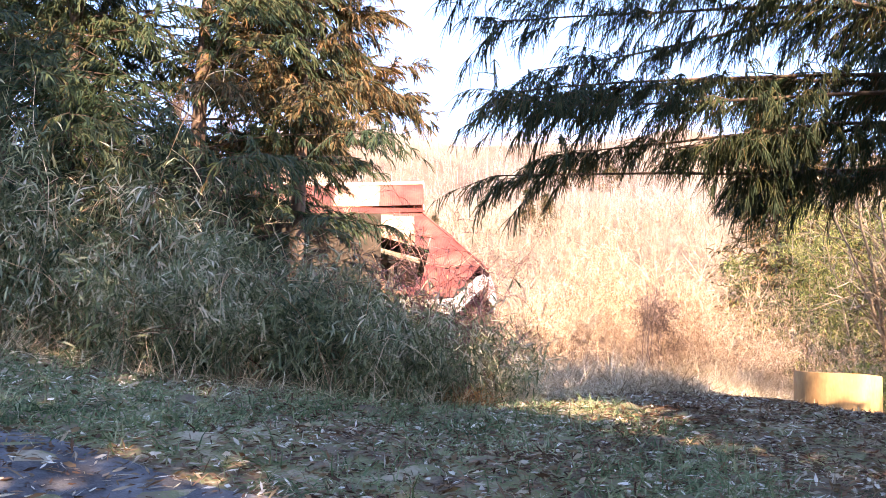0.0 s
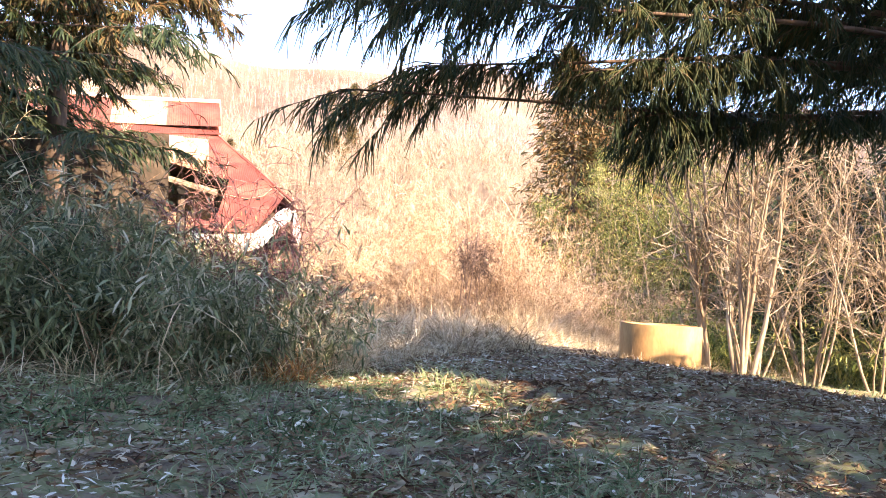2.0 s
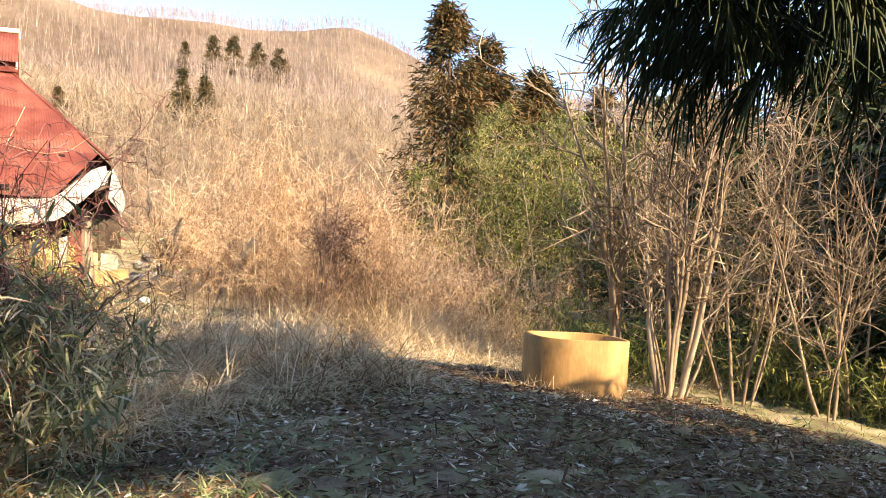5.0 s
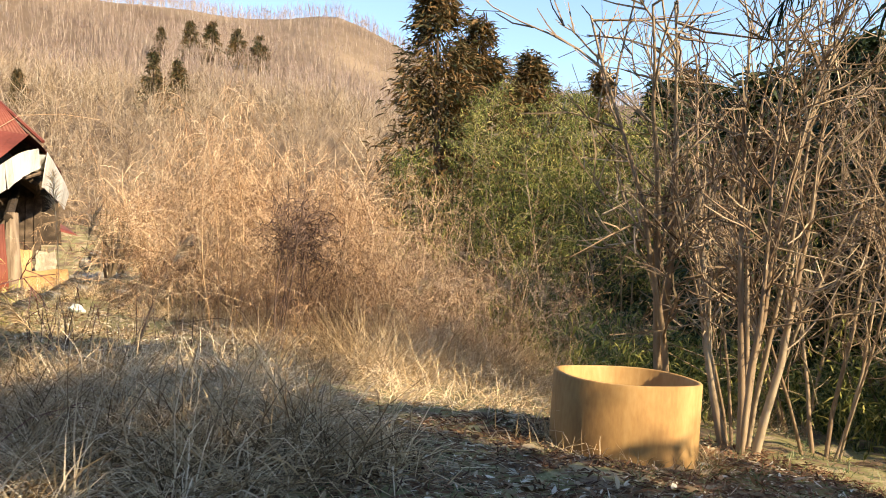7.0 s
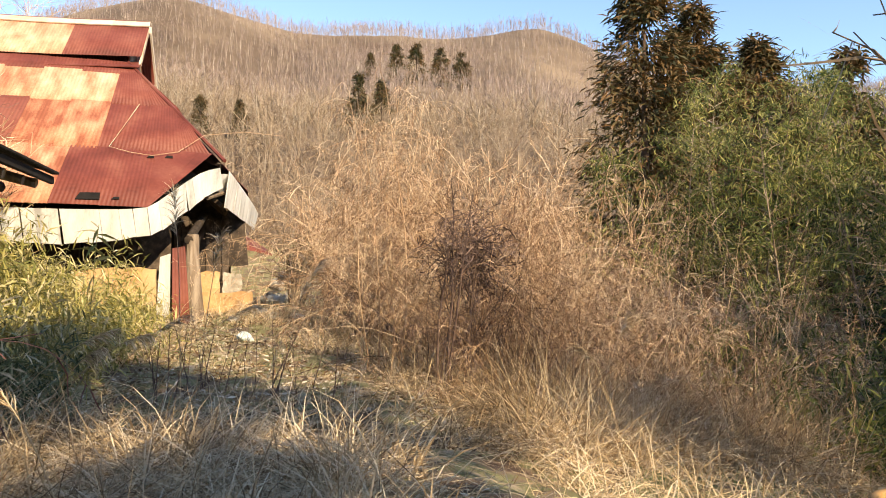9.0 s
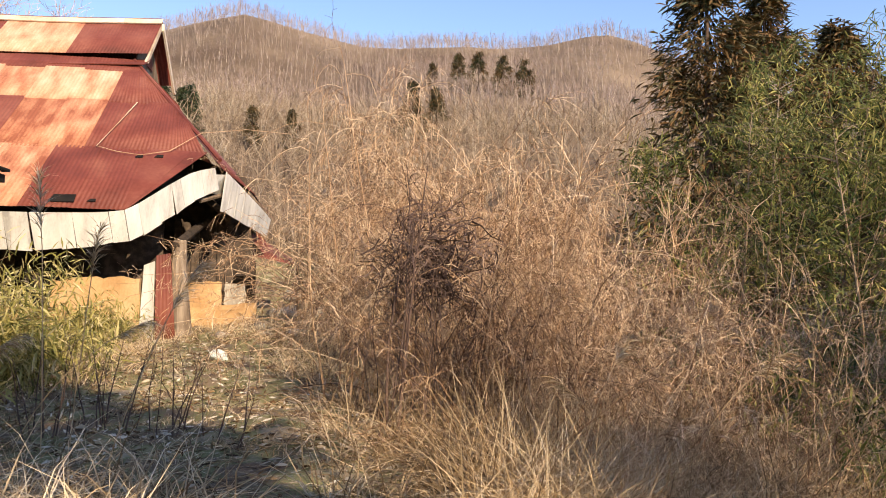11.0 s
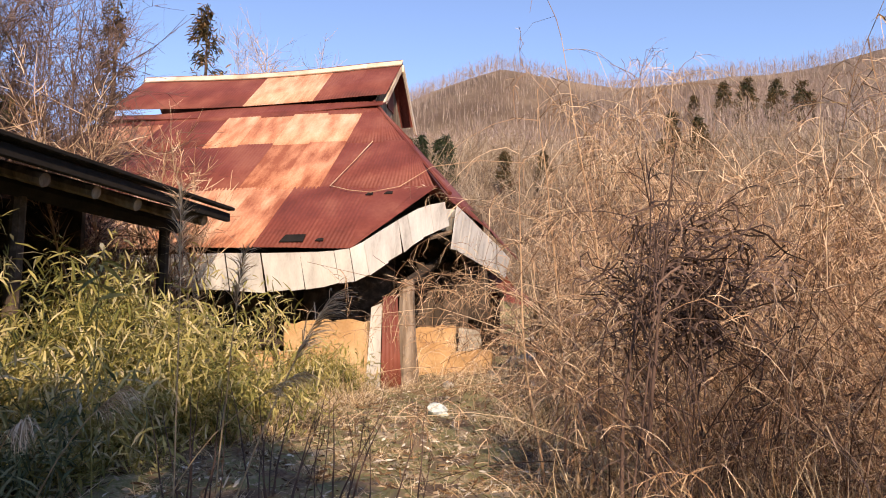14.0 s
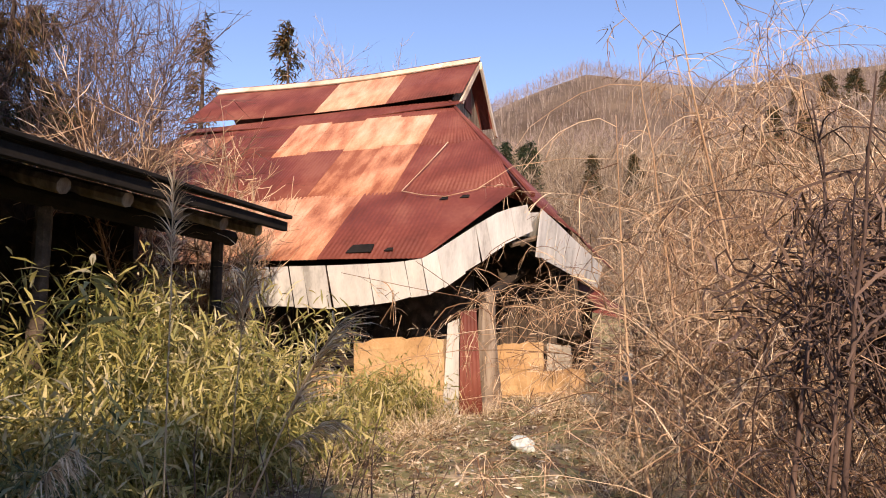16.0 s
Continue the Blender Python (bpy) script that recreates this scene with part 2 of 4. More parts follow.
def ground_z(x, y):
    x, y = np.asarray(x, float), np.asarray(y, float)
    z = np.interp(y, [-60, -12, -4, 0, 5, 8, 12, 16, 22, 25, 32, 45, 70], [-6, -1.2, -0.35, 0.07, 0.72, 0.97, 1.02, 1.05, 1.2, 1.45, 1.6, 1.2, 2.0])
    z = z + 0.13 * np.minimum(np.maximum(0, -x), 30) * (1 - 0.8 * smooth(10, 16, y))
    z = z - 0.16 * np.clip(x - 4.2, 0, 14) * smooth(-2, 6, y) * (1 - smooth(40, 70, y))
    z = z + 0.05 * np.sin(x * 1.3 + y * 0.7) * np.sin(y * 1.1 - x * 0.4) + 0.03 * np.sin(x * 3.1) * np.sin(y * 2.7)
    # the wooded hill beyond the house
    far = np.hypot(x, y)
    az = np.degrees(np.arctan2(x - 3, np.maximum(y - 9, 1)))
    top = np.interp(az, [-70, -40, -20, -16, -9, -5, 0, 8, 13, 19, 26, 40, 60, 80], [26, 36, 46, 52, 57, 55, 53, 54, 52, 52, 44, 34, 30, 26])
    ridge = top * np.interp(far, [34, 48, 62, 80, 101, 130, 160, 185], [0, 0.07, 0.19, 0.29, 0.40, 0.66, 0.92, 1.0]) * smooth(20, 50, y)
    ridge = ridge + smooth(60, 120, far) * smooth(20, 60, y) * 2.5 * np.sin(x * 0.09) * np.sin(y * 0.07 + 1)
    return z + ridge - 30 * smooth(190, 420, far) * smooth(20, 60, y)


def on_ground(x, y, dz=0.0):
    return np.stack([x, y, ground_z(x, y) + dz], axis=-1)


def axis(stops):
    out = []
    for a, b, s in stops:
        out.append(np.arange(a, b, s))
    return np.concatenate(out)


gx = axis([(-600, -120, 40), (-120, -20, 4), (-20, -8, 0.8), (-8, 12, 0.2), (12, 24, 0.8), (24, 120, 4), (120, 640, 40)])
gy = axis([(-500, -60, 40), (-60, -10, 4), (-10, -2, 0.6), (-2, 26, 0.2), (26, 40, 0.7), (40, 240, 4), (240, 660, 40)])
GX, GY = np.meshgrid(gx, gy, indexing="ij")
GZ = ground_z(GX, GY)
near = (np.abs(GX) < 15) & (GY > -5) & (GY < 30)
GZ = GZ + near * rng.normal(0, 0.022, GZ.shape)
idx = np.arange(GX.size).reshape(GX.shape)
quads = np.stack([idx[:-1, :-1], idx[1:, :-1], idx[1:, 1:], idx[:-1, 1:]], -1).reshape(-1, 4)
ground = mesh_of("ground", np.stack([GX, GY, GZ], -1), quads, M_GROUND, smooth=True)
ground.data.materials.append(M_HILL)
centre = np.hypot(GX, GY)[:-1, :-1].reshape(-1)
ground.data.polygons.foreach_set("material_index", (centre > 42).astype(np.int32))
tagged(ground, "leaf-littered ground rising to a bare wooded hill", "ground", kind="structure")

# old lane on which the walk begins
ru, rv = np.linspace(-14, 14, 71), np.linspace(0, 4.2, 15)
RU, RV = np.meshgrid(ru, rv, indexing="ij")
RX, RY = RU * 0.98 - RV * 0.2 - 0.4, 4.35 - RU * 0.2 - RV * 0.98 + 0.12 * np.sin(RU * 1.7) * (RV < 0.2)
idx = np.arange(RX.size).reshape(RX.shape)
road = mesh_of("road", np.stack([RX, RY, ground_z(RX, RY) + 0.022], -1), np.stack([idx[:-1, :-1], idx[:-1, 1:], idx[1:, 1:], idx[1:, :-1]], -1).reshape(-1, 4), M_ROAD, smooth=True)
tagged(road, "old grey asphalt lane strewn with needles", "road", kind="structure")

# ---- the abandoned farmhouse ----
GABLE_YAW = 3.3
HOUSE_Z = 1.45


def empty(name, m, label, category, group=""):
    ob = new(name)
    ob.matrix_world = m
    return tagged(ob, label, category, group)


def box_bm(x0, x1, y0, y1, z0, z1, bevel=0.01, wob=0.0):
    bm = bmesh.new()
    bmesh.ops.create_cube(bm, size=1, matrix=Matrix.Translation(((x0 + x1) / 2, (y0 + y1) / 2, (z0 + z1) / 2)) @ Matrix.Diagonal((x1 - x0, y1 - y0, z1 - z0, 1)))
    if bevel:
        bmesh.ops.bevel(bm, geom=bm.edges[:], offset=bevel, segments=1, affect="EDGES")
    for v in bm.verts:
        v.co += Vector(rng.normal(0, wob, 3)) if wob else Vector()
    return bm


def beam_bm(a, b, r, sides=7, r2=None, wob=0.0):
    a, b = Vector(a), Vector(b)
    pts = np.array([a.lerp(b, t) for t in np.linspace(0, 1, 5)])[None]
    pts = pts + rng.normal(0, wob, pts.shape) * (1 if wob else 0)
    V, F = tubes(pts, taper(1, 5, r, r2 or r), sides)
    bm = bmesh.new()
    vs = [bm.verts.new(v) for v in V]
    for f in F:
        bm.faces.new([vs[i] for i in f])
    bm.faces.new(vs[:sides]), bm.faces.new(vs[-sides:])
    return bm


def slab_bm(corners, thick):
    """A flat or warped four-cornered panel with thickness along its normal."""
    c = [Vector(p) for p in corners]
    nrm = (c[1] - c[0]).cross(c[-1] - c[0]).normalized() * thick
    bm = bmesh.new()
    top, bot = [bm.verts.new(p) for p in c], [bm.verts.new(p - nrm) for p in c]
    bm.faces.new(top), bm.faces.new(bot[::-1])
    for i in range(len(c)):
        j = (i + 1) % len(c)
        bm.faces.new([top[i], bot[i], bot[j], top[j]])
    return bm


def corrugated(name, quad, mat, parent, pitch=0.076, lift=0.012, label=""):
    """A corrugated tin sheet over the quad a (lower left), b (lower right), c (upper right), d (upper left)."""
    a, b, c, d = (np.array(p, float) for p in quad)
    w = np.linalg.norm(b - a)
    n = max(3, int(w / pitch * 4))
    nrm = unit(np.cross(b - a, d - a))
    u = np.linspace(0, 1, n + 1)
    wave = (0.0045 * np.sin(np.arange(n + 1) * np.pi / 2))[:, None] * nrm + lift * nrm
    rows = [a + (b - a) * u[:, None] + wave, (a + d) / 2 + ((b + c) / 2 - (a + d) / 2) * u[:, None] + wave * 1.0, d + (c - d) * u[:, None] + wave]
    V = np.concatenate(rows + [r - nrm * 0.006 for r in rows])
    m = n + 1
    F = []
    for base in (0, 3 * m):
        for r in range(2):
            i = np.arange(n) + base + r * m
            F.append(np.stack([i, i + 1, i + m + 1, i + m], -1))
    i = np.arange(n)
    F.append(np.stack([i + 3 * m, i + 3 * m + 1, i + 1, i], -1))
    return mesh_of(name, V, np.concatenate(F), mat, parent, label)


house = empty("farmhouse", pose(0, 24, HOUSE_Z, 0, 0, GABLE_YAW), "abandoned farmhouse with rusted red tin roof and ochre mud walls", "house")

EAVE_Y, EAVE_Z, TOP_Y, TOP_Z = -0.10, 2.22, 4.75, 6.22      # front slope, local
SLOPE = (TOP_Z - EAVE_Z) / (TOP_Y - EAVE_Y)
RX0, RX1 = -7.4, -0.75                                      # ends of the upper roof
TIP = (1.72, 1.54, 3.22)                                    # raised corner of the eave
LEFT_X = -11.2
BACK_Y = 13.6


def front(x, f):
    """A point on the front slope: f = 0 at the eave, 1 at the shoulder."""
    y = EAVE_Y + (TOP_Y - EAVE_Y) * f
    return (x, y, EAVE_Z + (TOP_Z - EAVE_Z) * f - 0.10 * math.sin(math.pi * f) - 0.05 * math.sin(x * 0.5))


def hip_x(f):
    """Where the right hip runs at height f on the front slope."""
    ft = 0.42
    return np.interp(f, [0, ft * 0.5, ft, 1], [0.35, 0.98, 1.62, RX1])


bands = [0.0, 0.35, 0.67, 0.90, 1.0]
edges = -0.87 + 0.84 * np.arange(-13, 4)


def rusted(x, r):
    """Which sheets have lost their paint: three broad patches, one a band."""
    m = x + 0.42
    if r == 0:
        return -9.0 < m < -1.3
    if r == 1:
        return -2.6 < m < -0.85 or -8.2 < m < -7.2
    if r == 2:
        return -4.3 < m < -0.8 or -7.6 < m < -5.8
    return False


for r in range(4):
    f0, f1 = bands[r], bands[r + 1] + (0.012 if r < 3 else 0)
    for i, x0 in enumerate(edges - (0.5 if r == 0 else 0)):
        x1 = x0 + 0.85
        lo0, lo1 = min(x0, hip_x(f0)), min(x1, hip_x(f0))
        hi0, hi1 = min(x0, hip_x(f1)), min(x1, hip_x(f1))
        lx = lambda f: LEFT_X + (RX0 - LEFT_X) * f
        lo0, lo1, hi0, hi1 = max(lo0, lx(f0)), max(lo1, lx(f0)), max(hi0, lx(f1)), max(hi1, lx(f1))
        if lo1 - lo0 < 0.03 and hi1 - hi0 < 0.03:
            continue
        q = [front(lo0, f0), front(max(lo1, lo0 + 0.01), f0), front(max(hi1, hi0 + 0.01), f1), front(hi0, f1)]
        mat = M_RUST if rusted(x0, r) else M_TIN
        corrugated("roof_sheet", q, mat, house, lift=0.012 + 0.008 * ((i + r) % 2))
# right slope, from the hip round to the back
for r in range(3):
    g0, g1 = (0.0, 0.36, 0.7)[r], (0.37, 0.71, 1.0)[r]
    for i in range(10):
        ya0 = lambda g: TIP[1] + (TOP_Y - TIP[1]) * g
        yb0 = lambda g: BACK_Y - 1.5 + (7.6 - BACK_Y + 1.5) * g
        pt = lambda s, g: (TIP[0] + 0.45 + (RX1 - TIP[0] - 0.45) * g, ya0(g) + (yb0(g) - ya0(g)) * s, TIP[2] - 0.35 + (TOP_Z - TIP[2] + 0.35) * g + 0.35 * (1 - g) * (1 - min(1, s * 4)))
        s0, s1 = i / 10, (i + 1) / 10
        fix = lambda p, s, g: (p[0] - 0.45 * (1 - g) * (1 - min(1, s * 5)), p[1], p[2])
        q = [fix(pt(s0, g0), s0, g0), fix(pt(s1, g0), s1, g0), fix(pt(s1, g1), s1, g1), fix(pt(s0, g1), s0, g1)]
        corrugated("roof_sheet", q, M_TIN, house, pitch=0.12)
# back and left slopes
for q in ([(TIP[0], BACK_Y, EAVE_Z), (LEFT_X, BACK_Y, EAVE_Z), (RX0, 7.6, TOP_Z), (RX1, 7.6, TOP_Z)], [(LEFT_X, BACK_Y, EAVE_Z), (LEFT_X, EAVE_Y, EAVE_Z), (RX0, TOP_Y, TOP_Z), (RX0, 7.6, TOP_Z)]):
    corrugated("roof_sheet", q, M_TIN, house, pitch=0.3)
# upper saddle roof with its overhanging ridge
RY, RZ = 6.18, 7.62
ux = np.linspace(RX0 - 0.35, RX1 + 0.30, 9)
sag = lambda x: -0.10 * math.sin(math.pi * np.clip((x - RX0) / (RX1 - RX0), 0, 1)) + 0.04
for i in range(8):
    a, b = ux[i], ux[i + 1]
    m = M_RUST if i in (4, 5) else M_TIN
    corrugated("upper_roof_sheet", [(a, 4.72, 6.36 + sag(a)), (b, 4.72, 6.36 + sag(b)), (b, RY, RZ + sag(b)), (a, RY, RZ + sag(a))], m, house)
    corrugated("upper_roof_sheet", [(b, 7.64, 6.36 + sag(b)), (a, 7.64, 6.36 + sag(a)), (a, RY, RZ + sag(a)), (b, RY, RZ + sag(b))], M_TIN, house)
    part("ridge_cap", slab_bm([(a, RY - 0.16, RZ - 0.06 + sag(a)), (b + 0.02, RY - 0.16, RZ - 0.06 + sag(b)), (b + 0.02, RY, RZ + 0.12 + sag(b)), (a, RY, RZ + 0.12 + sag(a))], 0.03), M_RIDGE, house, "pale weathered ridge tin")
    part("ridge_cap", slab_bm([(b, RY + 0.16, RZ - 0.06 + sag(b)), (a, RY + 0.16, RZ - 0.06 + sag(a)), (a, RY, RZ + 0.12 + sag(a)), (b, RY, RZ + 0.12 + sag(b))], 0.03), M_TIN, house)
    part("shoulder_flashing", slab_bm([(a, 4.40, 6.02 + sag(a)), (b, 4.40, 6.02 + sag(b)), (b, 4.98, 6.30 + sag(b)), (a, 4.98, 6.30 + sag(a))], 0.02), M_TIN, house, "faded red flashing under the upper roof")
# gable triangle of boards
for i in range(7):
    y0, y1 = 4.78 + i * 0.4, 4.78 + (i + 1) * 0.4 - 0.01
    h = lambda y: 6.1 + 1.42 * (1 - abs(y - RY) / 1.45)
    part("gable_board", slab_bm([(RX1 - 0.02, y0, 6.0), (RX1 - 0.02, y1, 6.0), (RX1 - 0.02, y1, h(y1)), (RX1 - 0.02, y0, h(y0))], 0.03), M_WOOD, house, "weathered gable board")
part("gable_louvre", slab_bm([(RX1 + 0.015, RY - 0.28, 6.45), (RX1 + 0.015, RY + 0.28, 6.45), (RX1 + 0.015, RY + 0.18, 7.0), (RX1 + 0.015, RY - 0.18, 7.0)], 0.02), M_TIN, house)
for s in (-1, 1):
    part("bargeboard", slab_bm([(RX1 + 0.3, RY + s * 1.55, 6.18), (RX1 + 0.3, RY + s * 1.38, 6.18), (RX1 + 0.3, RY, RZ - 0.16), (RX1 + 0.3, RY, RZ + 0.02)], 0.05), M_RIDGE, house, "pale bargeboard")
# hip cap
part("hip_cap", beam_bm((RX1, TOP_Y, TOP_Z + 0.03), (TIP[0] - 0.02, TIP[1], TIP[2] + 0.16), 0.035, 6, 0.045), M_TIN, house, "thin red hip capping")
# torn hole in the front slope with a curled flap
# panels laid on the tin; the hollow's shade is their colour
for hx, w, f in ((-0.92, 0.42, 0.022), (-0.30, 0.14, 0.03), (0.15, 0.14, 0.30), (0.5, 0.16, 0.305)):
    a, b = front(hx, f), front(hx, f + 0.028 * w / 0.3)
    part("torn_hole_shade", slab_bm([(a[0], a[1] - 0.03, a[2] + 0.035), (a[0] + w, a[1] - 0.03, a[2] + 0.035), (b[0] + w * 0.95, b[1] - 0.03, b[2] + 0.035), (b[0] + 0.04, b[1] - 0.03, b[2] + 0.035)], 0.012), M_SHADE_BLACK, house, "near-black panel painted as the shade in a torn hole")
# fascia: drooping strips of white tin under the eave, then up to the raised corner and down the right side
line = [(-9.6, -0.2, 2.18), (-8.6, -0.2, 2.14), (-7.4, -0.2, 2.12), (-6.2, -0.2, 2.12), (-5.0, -0.2, 2.13), (-3.9, -0.2, 2.14), (-2.9, -0.2, 2.15), (-1.9, -0.2, 2.16), (-1.25, -0.2, 2.15), (-0.6, -0.2, 2.15), (0.0, -0.18, 2.16), (0.42, -0.1, 2.22), (0.72, 0.28, 2.52), (1.02, 0.68, 2.82), (1.30, 1.08, 3.08), (1.62, 1.5, 3.22)]


def fascia(line, drop, inward, piece):
    """Hang narrow bent tin strips under the polyline, with slits, ragged feet and a little sway."""
    P = np.array(line, float)
    run = np.concatenate([[0], np.cumsum(np.linalg.norm(np.diff(P, axis=0), axis=1))])
    at = lambda q: np.array([np.interp(q, run, P[:, k]) for k in range(3)])
    q = 0.0
    while q < run[-1] - 0.02:
        w = min(piece * rng.uniform(0.6, 1.35), run[-1] - q)
        a, b = at(q), at(q + w - rng.choice([0.004, 0.012, 0.03], p=[0.5, 0.35, 0.15]))
        ha, hb = drop(q / run[-1]) + rng.normal(0, 0.012), drop((q + w) / run[-1]) + rng.normal(0, 0.012)
        sway = rng.normal(0, 0.018, 3) * np.array([0.6, 1, 0])
        part("fascia_strip", slab_bm([tuple(a - (0, 0, ha) + inward + sway), tuple(b - (0, 0, hb) + inward + sway), tuple(b), tuple(a)], 0.012), M_ZINC, house, "bent strip of weathered white tin")
        q += w


fascia(line, lambda u: float(np.interp(u, [0, 0.5, 0.70, 0.8, 0.9, 1], [0.40, 0.56, 0.64, 0.52, 0.55, 0.42])), np.array([0.05, 0.16, 0]), 0.36)
side = [(1.80, 1.72, 3.18), (1.98, 2.4, 3.00), (2.14, 3.1, 2.82), (2.30, 3.9, 2.66), (2.44, 4.9, 2.48)]
fascia(side, lambda u: 0.78 - 0.36 * u, np.array([-0.10, 0, 0]), 0.40)
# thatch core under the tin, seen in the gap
part("thatch", slab_bm([(LEFT_X + 0.3, 0.15, 1.98), (0.4, 0.15, 1.98), (0.2, 2.4, 3.6), (LEFT_X + 0.6, 2.4, 3.6)], 0.16), M_THATCH, house, "dark thatch under the tin")
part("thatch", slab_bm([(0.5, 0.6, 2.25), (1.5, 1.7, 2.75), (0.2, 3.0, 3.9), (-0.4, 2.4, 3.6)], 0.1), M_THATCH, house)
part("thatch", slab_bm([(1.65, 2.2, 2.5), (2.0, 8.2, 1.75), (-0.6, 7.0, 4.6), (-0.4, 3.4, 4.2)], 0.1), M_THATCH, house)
def mud_bm(x0, x1, y, z0, z1, thick=0.14, ragged=0.18):
    """A plaster panel with a broken upper edge and a lumpy face."""
    bm = bmesh.new()
    nx, nz = 14, 7
    s = float(rng.uniform(0, 40))
    face = []
    for back in (0, 1):
        g = []
        for i in range(nx + 1):
            u = i / nx
            top = z1 + ragged * noise.noise((u * 3.1 + s, s, 0)) + 0.5 * ragged * noise.noise((u * 9 + s, 0, s))
            g.append([bm.verts.new((x0 + (x1 - x0) * u + 0.03 * noise.noise((k * 0.9, s, u)), y + back * thick + (0.035 * noise.noise((u * 5 + s, k * 0.8, 2)) if not back else 0), z0 + (top - z0) * k / nz)) for k in range(nz + 1)])
        face.append(g)
        for i in range(nx):
            for k in range(nz):
                bm.faces.new([g[i][k], g[i + 1][k], g[i + 1][k + 1], g[i][k + 1]])
    a, c = face
    for i in range(nx):
        bm.faces.new([a[i][nz], a[i + 1][nz], c[i + 1][nz], c[i][nz]])
    for e in (0, nx):
        for k in range(nz):
            bm.faces.new([a[e][k], a[e][k + 1], c[e][k + 1], c[e][k]])
    return bm


# walls: plates of mud plaster between posts, one storey
for x0, x1, z0, z1 in ((-10.4, -7.9, 0.1, 1.9), (-7.8, -5.2, 0.1, 1.9), (-5.1, -2.6, 0.1, 0.55), (-2.5, -1.15, 0.1, 0.5)):
    part("mud_wall", mud_bm(x0, x1, 1.05, z0, z1, 0.14, 0.05), M_MUD, house, "cracked ochre mud wall")
part("mud_wall", mud_bm(-1.1, 0.42, 0.72, -0.1, 1.05, 0.16, 0.1), M_MUD, house, "crumbling ochre mud wall")
part("mud_wall", mud_bm(0.75, 2.3, 2.7, -0.2, 0.5, 0.2, 0.06), M_MUD, house, "broken ochre mud wall")
part("mud_wall", mud_bm(0.55, 1.55, 2.98, 0.3, 0.95, 0.1, 0.06), M_MUD, house, "broken ochre mud wall")
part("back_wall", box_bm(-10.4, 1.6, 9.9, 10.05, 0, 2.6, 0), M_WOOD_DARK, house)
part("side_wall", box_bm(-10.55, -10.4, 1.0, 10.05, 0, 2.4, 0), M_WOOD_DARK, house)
part("inner_wall", box_bm(-10.4, 0.6, 3.6, 3.7, 0, 3.6, 0), M_WOOD_DARK, house, "dark inner partition")
# the eave's shadow is put into these boards' dark colour
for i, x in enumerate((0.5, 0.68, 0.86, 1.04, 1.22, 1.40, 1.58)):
    part("wall_board", box_bm(x, x + 0.165, 3.3, 3.33, 0.75, 2.35 - 0.07 * (i % 3), 0.004), M_WOOD_DARK, house, "upright board coloured dark for the eave's shade")
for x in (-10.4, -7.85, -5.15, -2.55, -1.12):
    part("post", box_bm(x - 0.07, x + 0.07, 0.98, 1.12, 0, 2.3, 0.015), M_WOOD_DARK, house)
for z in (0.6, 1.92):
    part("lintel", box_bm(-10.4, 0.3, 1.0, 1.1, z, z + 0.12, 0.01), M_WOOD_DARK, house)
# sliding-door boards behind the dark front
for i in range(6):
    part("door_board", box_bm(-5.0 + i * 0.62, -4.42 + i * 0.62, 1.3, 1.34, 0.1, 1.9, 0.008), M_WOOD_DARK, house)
# corner post clad in tin: a grey sheet, a red sheet and the bare split trunk
part("grey_tin_sheet", slab_bm([(0.42, 0.62, -0.2), (0.70, 0.55, -0.25), (0.70, 0.62, 1.35), (0.50, 0.68, 1.28)], 0.01), M_ZINC, house, "grey tin sheet nailed to the corner post")
corrugated("red_tin_sheet", [(0.76, 0.40, -0.4), (1.12, 0.48, -0.4), (0.98, 0.60, 1.5), (0.74, 0.56, 1.45)], M_TIN, house, label="red tin sheet on the corner post")
part("corner_post", beam_bm((1.25, 0.62, -0.35), (1.08, 0.72, 1.75), 0.19, 9, 0.12, 0.03), M_WOOD, house, "split weathered corner post")
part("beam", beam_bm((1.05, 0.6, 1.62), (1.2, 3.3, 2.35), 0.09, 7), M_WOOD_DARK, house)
# dark panels added inside the corner so the opening reads as deep shade
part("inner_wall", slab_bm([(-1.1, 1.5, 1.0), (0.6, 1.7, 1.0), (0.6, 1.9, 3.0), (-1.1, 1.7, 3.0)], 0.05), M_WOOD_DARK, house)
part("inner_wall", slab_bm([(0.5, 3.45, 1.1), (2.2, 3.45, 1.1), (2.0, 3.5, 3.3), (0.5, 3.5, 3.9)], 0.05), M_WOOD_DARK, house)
part("soffit_sheet", slab_bm([(1.34, 1.16, 3.04), (1.76, 1.74, 3.12), (1.70, 2.3, 2.78), (1.46, 1.6, 2.72)], 0.012), M_ZINC, house, "grey soffit tin at the raised corner")
part("white_plaster", mud_bm(1.62, 2.05, 2.94, 0.45, 0.92, 0.08, 0.06), M_STONE, house, "patch of white plaster")
part("broken_rafter", beam_bm((1.35, 1.4, 2.55), (1.72, 2.0, 2.75), 0.045, 6), M_WOOD, house, "snapped rafter end")
part("fallen_plank", slab_bm([(-0.95, 0.2, 0.05), (-0.85, 0.15, 0.02), (-1.25, 0.5, 1.15), (-1.35, 0.55, 1.15)], 0.03), M_WOOD_DARK, house, "leaning plank")
# low red lean-to roof behind the right corner
corrugated("lean_to_sheet", [(1.5, 7.6, 1.75), (2.9, 8.2, 1.42), (2.8, 9.6, 1.62), (1.4, 9.2, 2.5)], M_TIN, house, label="sunken red lean-to sheet")

